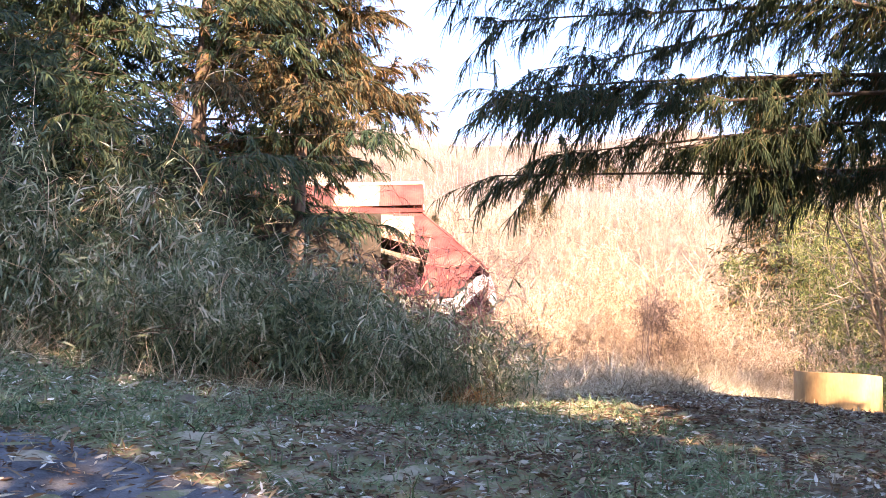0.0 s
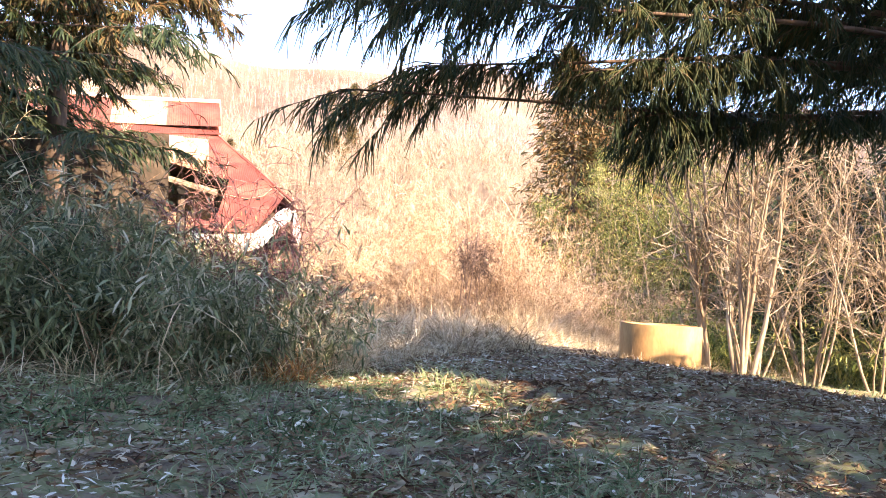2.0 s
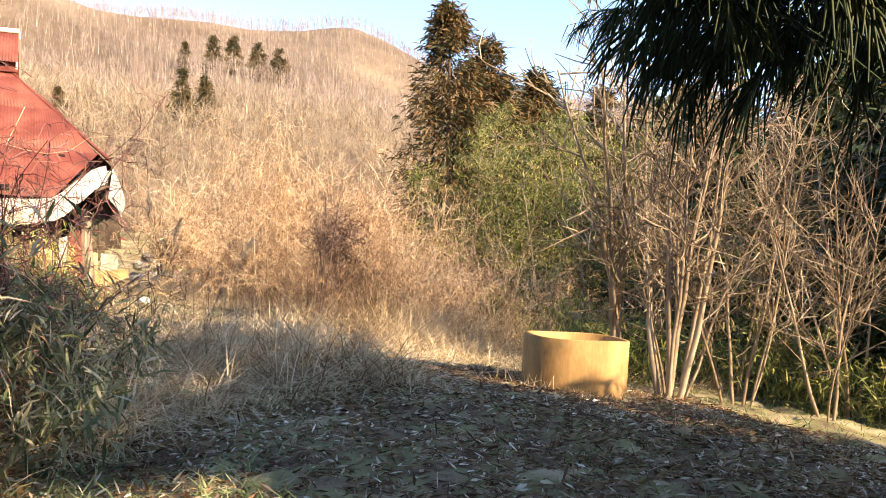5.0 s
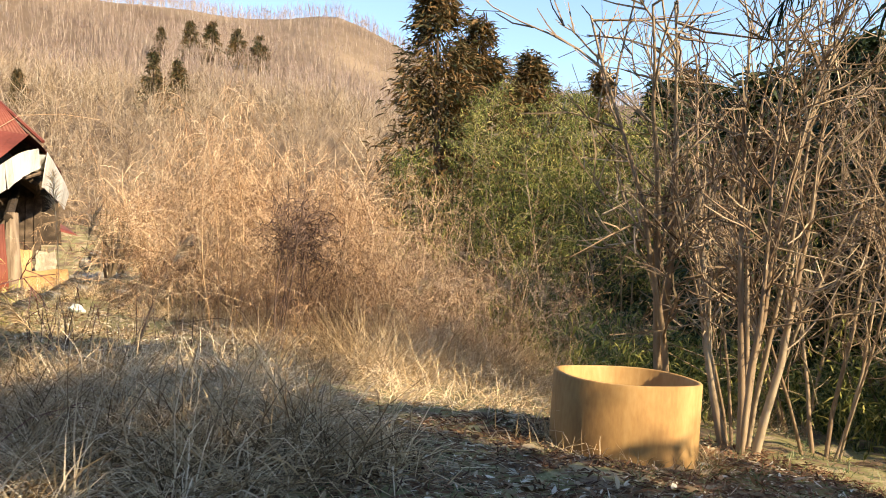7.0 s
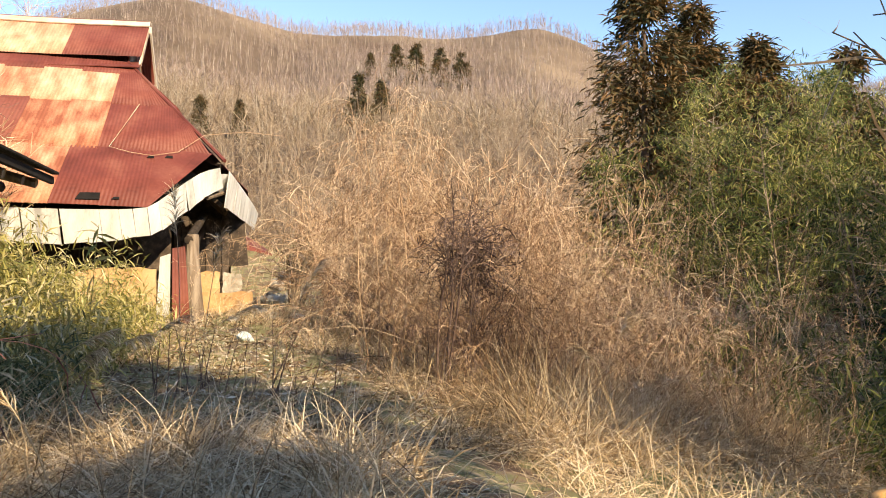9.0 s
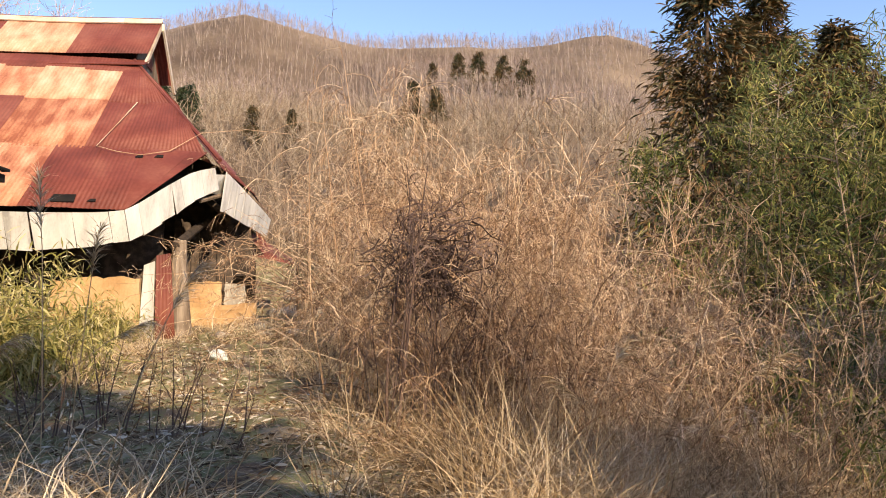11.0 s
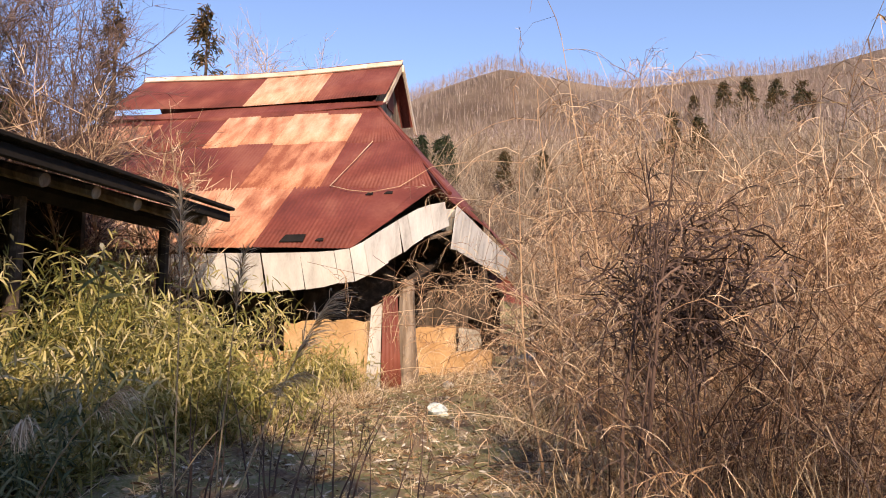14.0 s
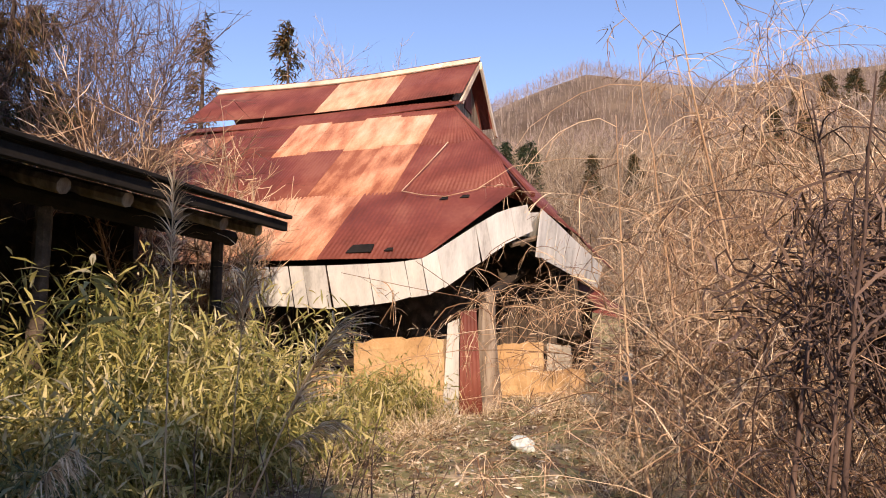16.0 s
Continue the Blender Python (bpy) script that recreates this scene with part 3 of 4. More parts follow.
# a dead vine strand trailing over the tin
pts = [front(-0.25, 0.66), front(-0.42, 0.52), front(-0.62, 0.35), front(-0.2, 0.32), front(0.25, 0.305), front(0.75, 0.34), (1.25, 2.1, 3.95), (2.1, 2.6, 4.15), (3.0, 3.2, 4.2)]
strand = mesh_of("vine_strand", *tubes((np.array(pts) + (0, -0.04, 0.06))[None], taper(1, 9, 0.009, 0.006), 5), M_TWIG)
strand.matrix_world = pose(0, 24, HOUSE_Z, 0, 0, GABLE_YAW)
tagged(strand, "dead pale vine trailing over the red tin roof", "vine")

# stones and a broken wall foot by the corner
def stone_at(x, y, r, squash=0.7):
    bm = bmesh.new()
    bmesh.ops.create_icosphere(bm, subdivisions=2, radius=r)
    s = float(rng.uniform(0, 50))
    for v in bm.verts:
        v.co *= 1 + 0.35 * noise.noise(v.co / r * 1.3 + Vector((s, s, s)))
        v.co.z *= squash
    ob = part("field_stone", bm, M_STONE)
    ob.matrix_world = pose(x, y, float(ground_z(x, y)) + r * squash * 0.55, 0, 0, s * 9)
    return tagged(ob, "pale rough field stone beside the farmhouse corner", "stone", "tumbled stones")


for x, y, r in ((2.55, 29.6, 0.34), (2.9, 29.3, 0.26), (2.5, 29.0, 0.22), (3.15, 29.7, 0.3), (2.75, 28.6, 0.16), (2.2, 29.3, 0.2), (2.4, 25.6, 0.13), (3.2, 24.6, 0.12), (1.9, 24.4, 0.1)):
    stone_at(x, y, r)
for p in ((2.62, 29.55, 0.45, 0.24), (3.05, 29.6, 0.42, 0.22), (2.85, 29.5, 0.68, 0.2)):
    ob = stone_at(p[0], p[1], p[3])
    ob.location.z += p[2]

# ---- open shed ----
shed = empty("open_shed", pose(-0.72, 21.94, 1.25, 0, 0, GABLE_YAW), "dark open timber shed with log rafters under a low tin roof", "shed")
SL, SH = 5.8, 2.72
for i in range(11):
    a, b = -SL + i * SL / 11, -SL + (i + 1) * SL / 11 + 0.03
    corrugated("roof_sheet", [(0.08, a, SH + 0.05), (0.08, b, SH + 0.05), (-4.2, b, SH + 1.25), (-4.2, a, SH + 1.25)], M_WOOD_DARK, shed, pitch=0.2, label="dark roof sheet")
# shade under the eave is painted into these boards' near-black colour
part("eave_board", box_bm(-0.05, 0.02, -SL, 0.1, SH - 0.10, SH + 0.02, 0.008), M_SHADE_BLACK, shed)
part("eave_batten", box_bm(-0.02, 0.09, -SL, 0.1, SH + 0.055, SH + 0.1, 0.008), M_SHADE_BLACK, shed)
for i in range(8):
    y = -0.35 - i * 0.74
    part("rafter", beam_bm((-0.12, y, SH - 0.17), (-4.1, y + 0.05, SH + 0.95), 0.075, 8, 0.06, 0.01), M_WOOD, shed, "round log rafter")
# front purlin takes the same painted-in eave shade
part("purlin", beam_bm((-0.75, -SL, SH - 0.15), (-0.75, 0, SH - 0.17), 0.10, 8), M_SHADE_BLACK, shed)
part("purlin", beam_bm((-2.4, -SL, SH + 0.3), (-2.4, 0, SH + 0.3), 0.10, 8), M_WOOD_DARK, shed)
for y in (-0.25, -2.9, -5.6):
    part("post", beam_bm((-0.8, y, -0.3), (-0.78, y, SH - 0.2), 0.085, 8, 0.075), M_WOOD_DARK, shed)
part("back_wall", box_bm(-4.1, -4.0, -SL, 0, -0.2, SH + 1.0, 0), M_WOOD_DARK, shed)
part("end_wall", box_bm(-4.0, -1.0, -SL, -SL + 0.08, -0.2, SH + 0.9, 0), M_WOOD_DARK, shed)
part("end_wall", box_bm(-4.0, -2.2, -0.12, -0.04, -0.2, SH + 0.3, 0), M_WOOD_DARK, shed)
part("mud_wall", box_bm(-2.2, -0.9, -0.10, -0.02, -0.2, 1.4, 0.02, 0.015), M_MUD, shed, "ochre mud end wall")

# ---- round tank ----
TANK = (6.37, 12.03)
tank = empty("round_tank", pose(TANK[0], TANK[1], 0.64, 1, 4, 0), "open round rust-tinted tank standing on the slope", "tank")
bm = bmesh.new()
N, R0, HT = 64, 0.62, 0.68
ring = []
for r, z in ((R0, -0.25), (R0, HT), (R0 - 0.006, HT + 0.008), (R0 - 0.034, HT + 0.008), (R0 - 0.04, HT), (R0 - 0.04, -0.25)):
    ring.append([bm.verts.new((r * math.cos(2 * math.pi * i / N) * 1.03, r * math.sin(2 * math.pi * i / N), z + (0.008 * math.sin(6 * math.pi * i / N) if z > 0 else 0))) for i in range(N)])
for a, b in zip(ring, ring[1:]):
    for i in range(N):
        bm.faces.new([a[i], a[(i + 1) % N], b[(i + 1) % N], b[i]])
part("shell", bm, M_TANK, tank, smooth=True)
bm = bmesh.new()
bmesh.ops.create_circle(bm, cap_ends=True, radius=R0 - 0.045, segments=48, matrix=Matrix.Translation((0, 0, 0.05)))
part("silt", bm, M_NEEDLE, tank, "dark leaf silt inside")

# ---- dropped plastic bag ----
bm = bmesh.new()
bmesh.ops.create_icosphere(bm, subdivisions=3, radius=0.13)
for v in bm.verts:
    v.co *= 1 + 0.5 * noise.noise(v.co * 9) + 0.25 * noise.noise(v.co * 22)
    v.co.z *= 0.75
bag = part("plastic_bag", bm, M_BAG)
bag.location = (2.28, 22.37, float(ground_z(2.28, 22.37)) + 0.07)
tagged(bag, "crumpled pale green plastic bag lying in the yard", "plastic bag")

# ---- plants ----


def stuff(name, groups, mat, label, category, smooth=False):
    V, F = joined(*groups)
    return tagged(mesh_of(name, V, F, mat, smooth=smooth), label, category, kind="stuff")


def off_house(x, y):
    """True where neither house, shed, lane nor tank stands."""
    inside = ((x < 1.2) & (x > -11) & (y > 24.6) & (y < 36)) | ((x < -1.6) & (x > -5.2) & (y > 12) & (y < 22.2))
    return ~inside & (np.hypot(x - TANK[0], y - TANK[1]) > 0.70)


def lane(x, y):
    return (y < 4.3 - 0.2 * x) & (y > 0.0 - 0.2 * x)


def tufts(centres, per, spread, length, width, lean, mat=None, droop=1.1, k=5):
    """Grass: blades that spring from each centre and arch over."""
    n = len(centres) * per
    c = np.repeat(centres, per, axis=0)
    off = rng.normal(0, spread, (n, 2))
    x, y = c[:, 0] + off[:, 0], c[:, 1] + off[:, 1]
    pos = on_ground(x, y, -0.02)
    way = np.stack([rng.normal(0, lean, n), rng.normal(0, lean, n), np.ones(n)], -1)
    way[:, :2] += off / max(spread, 0.01) * lean * 0.5
    L = length * rng.uniform(0.5, 1.25, n)
    P = curves(pos, way, L, k, (0, 0, -droop), 0.07)
    P[:, :, 2] = np.maximum(P[:, :, 2], pos[:, None, 2])
    side = unit(np.cross(way, rng.normal(0, 1, (n, 3))))
    return ribbons(P, taper(n, k, width * 0.5, width * 0.06), side)


def scatter(n, x0, x1, y0, y1, keep=None):
    x, y = rng.uniform(x0, x1, n), rng.uniform(y0, y1, n)
    ok = off_house(x, y) & ~lane(x, y)
    if keep is not None:
        ok &= keep(x, y)
    return np.stack([x[ok], y[ok]], -1)


# leaf litter over the whole near ground and the lane's edge
def litter(n, x0, x1, y0, y1, keep, size, lift=0.012, broad=0.24):
    x, y = rng.uniform(x0, x1, n), rng.uniform(y0, y1, n)
    ok = off_house(x, y) & keep(x, y)
    x, y = x[ok], y[ok]
    m = len(x)
    way = np.stack([rng.normal(0, 1, m), rng.normal(0, 1, m), rng.normal(0.05, 0.22, m)], -1)
    return leaf_blades(on_ground(x, y, lift + rng.uniform(0, 0.022, m)), unit(way), size * rng.uniform(0.5, 1.5, m), size * broad * rng.uniform(0.6, 1.3, m), 0.15, 3)


stuff("leaf_litter", [litter(9000, -7, 8, 3.6, 13, lambda x, y: y > 3.7 - 0.2 * x + rng.normal(0, 0.3, x.shape), 0.08, 0.016, 0.55), litter(60000, -7, 8, 3.2, 14, lambda x, y: y > 4.0 - 0.2 * x + rng.normal(0, 0.25, x.shape), 0.07), litter(4500, -7, 2, 1.5, 5.5, lambda x, y: lane(x, y), 0.08, 0.03),
                      litter(16000, -1, 6, 15, 25, lambda x, y: rng.uniform(0, 1, x.shape) < 0.8, 0.08, 0.012, 0.4)], M_LITTER, "dry fallen bamboo leaves and cedar litter", "leaf litter")
stuff("needle_litter", [litter(80000, -7, 8.5, 3.0, 13, lambda x, y: (y > 3.6 - 0.2 * x + rng.normal(0, 0.35, x.shape)) & (np.sin(x * 0.9 + 1) * np.sin(y * 1.3) + 0.25 * x > rng.uniform(-1.2, 1.0, x.shape)), 0.085, 0.014),
                        litter(16000, -7, 2, 1.5, 5.5, lambda x, y: lane(x, y) & (np.sin(x * 2.3) * np.sin(y * 2.9 + x) > rng.uniform(-0.3, 1, x.shape)), 0.06, 0.03)], M_NEEDLE, "red-brown cedar needles and twigs on the ground", "needle litter")
# short grass
patch = lambda x, y: np.sin(x * 1.1 + 2) * np.sin(y * 0.9) + 0.5 * np.sin(x * 2.7 - y * 1.9) > rng.uniform(-1.2, 0.9, x.shape)
stuff("short_grass", [tufts(scatter(13000, -7, 2.2, 4.3, 9.8, patch), 8, 0.07, 0.19, 0.015, 0.7, k=3), tufts(scatter(7000, 1, 8, 4.5, 14, patch), 7, 0.06, 0.10, 0.012, 0.7, k=3),
                      tufts(scatter(1500, 5.5, 14, 8.5, 16), 8, 0.06, 0.15, 0.012, 0.5, k=3), tufts(scatter(500, 0.8, 4.5, 20, 26), 7, 0.08, 0.12, 0.01, 0.5, k=3)], M_GRASS, "short frost-bitten green grass", "grass")
stuff("dead_grass", [tufts(scatter(3200, -6.5, 7, 4.4, 12, patch), 7, 0.07, 0.13, 0.008, 0.9, k=3), tufts(scatter(3200, 0.2, 4.0, 16.5, 25), 10, 0.08, 0.15, 0.010, 1.0, k=3)], M_STRAW, "short dead grass", "grass")
# pampas-like dry clumps that the walk skirts
meadow = lambda x, y: (x > -0.6 + 0.02 * y) & (y > 10.6 + 0.35 * (x - 2)) & (y < 16.1 - 0.25 * np.clip(x - 1, 0, 3)) & (np.abs(x - np.interp(y, [8, 9.3, 11.4, 12.5, 14.2], [2.5, 3.15, 4.68, 4.7, 4.5])) > 0.75)
stuff("tall_dry_grass", [tufts(scatter(1050, -0.6, 5.2, 10.2, 17.2, meadow), 42, 0.13, 0.85, 0.013, 0.5, droop=1.9, k=5), tufts(scatter(420, 0.4, 6.8, 9.8, 17, lambda x, y: meadow(x, y) | ((y > 14) & (x > 5.6))), 24, 0.2, 0.55, 0.012, 0.8, droop=1.7, k=4),
                         tufts(scatter(200, -0.4, 5, 19.5, 25.5, lambda x, y: (x < 1.1) | (x > 3.3)), 30, 0.14, 0.62, 0.009, 0.4, droop=1.4, k=5),
                         tufts(scatter(300, 4.5, 12, 13.5, 21), 26, 0.2, 0.7, 0.008, 0.5, droop=1.5, k=5)], M_STRAW, "tall bleached dry grass in arching tufts", "grass")


def thicket(n, x0, x1, y0, y1, height, keep=None, arch=1.1, twigs=9, length=1.0, r=0.008, sub=4):
    """A tangle of arching canes with side twigs."""
    c = scatter(n, x0, x1, y0, y1, keep)
    m = len(c)
    if m == 0:
        return [tubes(np.zeros((1, 2, 3)), np.zeros((1, 2)))]
    hh = height(c[:, 0], c[:, 1]) if callable(height) else np.full(m, height)
    L = hh * rng.uniform(0.8, 1.6, m)
    way = np.stack([rng.normal(0, 0.32, m), rng.normal(0, 0.4, m), np.ones(m)], -1)
    base = curves(on_ground(c[:, 0], c[:, 1], -0.05), way, L, 11, (0, 0, -arch), 0.11)
    base[:, :, 2] = np.maximum(base[:, :, 2], ground_z(base[:, :, 0], base[:, :, 1]) + 0.03)
    walkway = np.array([(1.2, 5.1), (2.0, 7.0), (2.6, 8.3), (3.15, 9.3), (3.7, 10.2), (4.3, 11), (4.68, 11.8), (4.7, 12.6), (4.8, 13.3), (4.55, 14.2)])
    ok = np.min(np.linalg.norm(base[:, :, None, :2] - walkway, axis=3), axis=(1, 2)) > 2.3
    base = base[ok]
    m = len(base)
    out = [tubes(base, taper(m, 11, r * rng.uniform(0.6, 1.6, m), r * 0.35))]
    t = m * twigs
    i = np.repeat(np.arange(m), twigs)
    p, d = along(base, i, rng.uniform(0.15, 1, t))
    w = unit(d * 0.5 + rng.normal(0, 0.75, (t, 3)) + np.array([0, 0, -0.05]))
    tw = curves(p, w, length * rng.uniform(0.3, 1.2, t), 6, (0, 0, -1.0), 0.16)
    out.append(strips(tw, taper(t, 6, r * 0.5, r * 0.24)))
    if sub:
        i = np.repeat(np.arange(t), sub)
        p, d = along(tw, i, rng.uniform(0.2, 1, t * sub))
        w = unit(d * 0.6 + rng.normal(0, 0.7, (t * sub, 3)))
        out.append(strips(curves(p, w, length * 0.34 * rng.uniform(0.4, 1.3, t * sub), 3, (0, 0, -0.6), 0.15), taper(t * sub, 3, r * 0.36, r * 0.2)))
    return out


clear = lambda x, y: (np.hypot(x - 2.0, (y - 21.5) * 0.6) > 1.9)
edge = lambda x, y: clear(x, y) & (x > 5.15 - 0.12 * (y - 16)) & ~((np.abs(x - 5.15) < 0.8) & (y < 17.7))
hump = lambda x, y: 1.2 + 0.9 * np.exp(-((x - 4.9) / 1.0) ** 2 - ((y - 18.0) / 1.4) ** 2) + 1.9 * np.exp(-((x - 5.6) / 2.6) ** 2 - ((y - 21.5) / 3.4) ** 2) + 0.5 * smooth(18, 30, y)
stuff("vine_thicket", thicket(820, 3.4, 10.5, 16.9, 25, hump, edge, 1.25, 20, 0.48, 0.0052, 7), M_TWIG, "dense tangle of dry tan vines and canes", "thicket")
stuff("vine_thicket_far", thicket(620, 3.9, 24, 24, 46, lambda x, y: 1.9 + 1.0 * smooth(24, 40, y), None, 1.3, 12, 1.2, 0.014, 4), M_TWIG, "distant tangle of dry scrub", "thicket")
stuff("low_brush", thicket(380, 2.4, 9.5, 15.4, 19.5, 0.5, lambda x, y: x > 3.7 + 0.3 * (y - 15), 1.4, 10, 0.5, 0.005, 4), M_TWIG, "low dry brush in front of the vines", "thicket")
# dark twig colour here paints the shade deep in the tangle
stuff("inner_shade_brush", thicket(200, 4.6, 9.5, 18.4, 24, lambda x, y: hump(x, y) * 0.75, edge, 1.4, 12, 0.6, 0.006, 4), M_TWIG_DARK, "dead growth coloured dark as shade inside the vine tangle", "thicket")
stuff("upright_canes", thicket(300, 5.2, 10.5, 15.6, 21, 2.1, None, 0.35, 7, 0.35, 0.0042, 4), M_TWIG, "thin upright dry canes", "thicket")
stuff("thicket_grass", [tufts(scatter(330, 5.3, 9.0, 15.5, 17.6), 28, 0.2, 0.95, 0.010, 0.45, droop=1.2, k=5), tufts(scatter(800, 3.2, 10, 15.2, 21, lambda x, y: x > 4.2 + 0.05 * (y - 15)), 24, 0.2, 0.75, 0.012, 0.6, droop=1.5, k=4)], M_STRAW, "bleached grass among the vines", "grass")
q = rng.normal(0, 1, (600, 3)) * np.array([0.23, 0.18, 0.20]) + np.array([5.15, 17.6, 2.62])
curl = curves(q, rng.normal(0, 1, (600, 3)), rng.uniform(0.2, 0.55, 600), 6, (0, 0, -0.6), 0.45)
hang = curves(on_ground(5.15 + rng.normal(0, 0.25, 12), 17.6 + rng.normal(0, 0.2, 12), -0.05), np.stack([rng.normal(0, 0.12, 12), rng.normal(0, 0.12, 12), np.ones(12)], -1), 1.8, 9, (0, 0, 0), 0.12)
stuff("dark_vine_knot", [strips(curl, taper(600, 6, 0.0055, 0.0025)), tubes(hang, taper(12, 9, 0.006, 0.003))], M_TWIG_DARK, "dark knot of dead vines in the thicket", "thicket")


def shrub(name, x, y, stems, height, spread, mat, label, category, group="", r=0.03, twigs=16, sub=5, lean=(0, 0), up=0.25, length=0.9):
    """A multi-stemmed bare shrub: stems, branches, twigs."""
    z = float(ground_z(x, y))
    ob = empty(name, pose(x, y, z), label, category, group)
    a = rng.uniform(0, 2 * np.pi, stems)
    way = np.stack([np.cos(a) * spread + lean[0], np.sin(a) * spread + lean[1], np.ones(stems)], -1)
    pos = np.stack([np.cos(a) * 0.16, np.sin(a) * 0.16, np.full(stems, -0.1)], -1) * rng.uniform(0.3, 1.6, (stems, 1)) * np.array([1, 1, 0.6])
    st = curves(pos, way, height * rng.uniform(0.7, 1.15, stems), 10, (0, 0, 0.1), 0.06)
    for s in range(stems):
        V, F = tubes(st[s:s + 1], taper(1, 10, r * rng.uniform(0.6, 1.3, 1), r * 0.2), 6)
        mesh_of("stem", V, F, mat, ob, smooth=True)
    t = stems * twigs
    i = np.repeat(np.arange(stems), twigs)
    p, d = along(st, i, rng.uniform(0.22, 1, t))
    br = curves(p, unit(d * 0.7 + rng.normal(0, 0.6, (t, 3)) + np.array([0, 0, 0.1])), length * rng.uniform(0.4, 1.4, t), 6, (0, 0, up), 0.14)
    g = [tubes(br, taper(t, 6, r * 0.28, r * 0.10))]
    i = np.repeat(np.arange(t), sub)
    p, d = along(br, i, rng.uniform(0.2, 1, t * sub))
    g.append(strips(curves(p, unit(d * 0.7 + rng.normal(0, 0.5, (t * sub, 3))), length * 0.4 * rng.uniform(0.4, 1.3, t * sub), 3, (0, 0, up), 0.15), taper(t * sub, 3, r * 0.14, r * 0.07)))
    tagged(mesh_of("twig_mass", *joined(*g), mat, ob), kind="stuff")
    return ob


# the pale stand of stems by the tank
for x, y, n, h, sp, r, lean in ((8.15, 12.35, 6, 4.8, 0.20, 0.044, (0.02, 0.05)), (8.75, 12.9, 5, 4.8, 0.22, 0.032, (0.05, 0)), (9.6, 12.4, 5, 4.4, 0.28, 0.027, (0, 0)), (10.6, 13.4, 5, 4.8, 0.3, 0.026, (0, 0)), (9.5, 10.9, 3, 3.2, 0.3, 0.024, (0, 0)), (10.9, 11.6, 4, 4.0, 0.3, 0.028, (0, 0)), (12.0, 13.0, 5, 4.6, 0.3, 0.024, (0, 0))):
    shrub("bare_shrub", x, y, n, h, sp, M_STEM, "tall bare shrub with many pale upright stems beside the tank", "shrub", "bare shrubs by the tank", r, 22, 7, lean, length=1.0)
shrub("bare_tree", 8.3, 13.7, 3, 6.2, 0.06, M_STEM, "slender bare tree with three pale stems behind the tank", "tree", "", 0.06, 16, 7, (-0.10, 0.0), 0.15, 1.5)
# twiggy shrubs in the thicket
for x, y, n, h in ((4.1, 27.0, 8, 2.2), (4.6, 29.5, 8, 2.6), (6.4, 21.5, 7, 3.2), (7.4, 23.2, 7, 3.4), (9.0, 22.5, 6, 3.2), (9.2, 27, 7, 3.6), (12.0, 27, 7, 3.8), (6.6, 30, 7, 3.2)):
    shrub("dry_shrub", x, y, n, h, 0.3, M_TWIG, "dry leafless shrub with pale arching branches", "shrub", "dry shrubs in the thicket", 0.028, 20, 6, length=0.8)
shrub("bent_shrub", 3.15, 27.4, 10, 1.9, 0.22, M_STEM, "bundle of pale bent stems beside the tumbled stones", "shrub", "", 0.055, 10, 4, (0.12, 0), 0.1, 0.8)
shrub("climbing_vine", 4.75, 17.6, 5, 2.6, 0.16, M_TWIG_DARK, "dark climbing vine on a thin leaning trunk in the thicket", "vine", "", 0.016, 16, 6, (0.08, 0.0), -1.2, 0.5)
shrub("climbing_vine", 4.25, 18.9, 4, 3.5, 0.12, M_TWIG, "bare climbing vine arching above the thicket", "vine", "", 0.013, 12, 5, (0.02, -0.02), -1.8, 0.8)
for x, y, n, h, mat in ((4.5, 22.4, 7, 4.3, M_TWIG), (4.9, 21.2, 7, 3.3, M_TWIG), (5.6, 22.6, 7, 3.5, M_TWIG), (6.8, 20.2, 6, 3.0, M_TWIG)):
    shrub("vine_draped_shrub", x, y, n, h, 0.11, mat, "tall leafless shrub draped with hanging dry vines", "shrub", "vine-draped shrubs", 0.016, 60, 9, (0.0, 0.0), -1.6, 0.75)


def leafy(ob, mat, tips, per, length, width, reach, droop=0.6):
    n = len(tips) * per
    c = np.repeat(tips, per, axis=0)
    pos = c + rng.normal(0, reach, (n, 3))
    way = unit(rng.normal(0, 1, (n, 3)) + np.array([0, 0, -0.15]))
    return leaf_blades(pos, way, length * rng.uniform(0.5, 1.3, n), width * rng.uniform(0.7, 1.2, n), droop, 3)


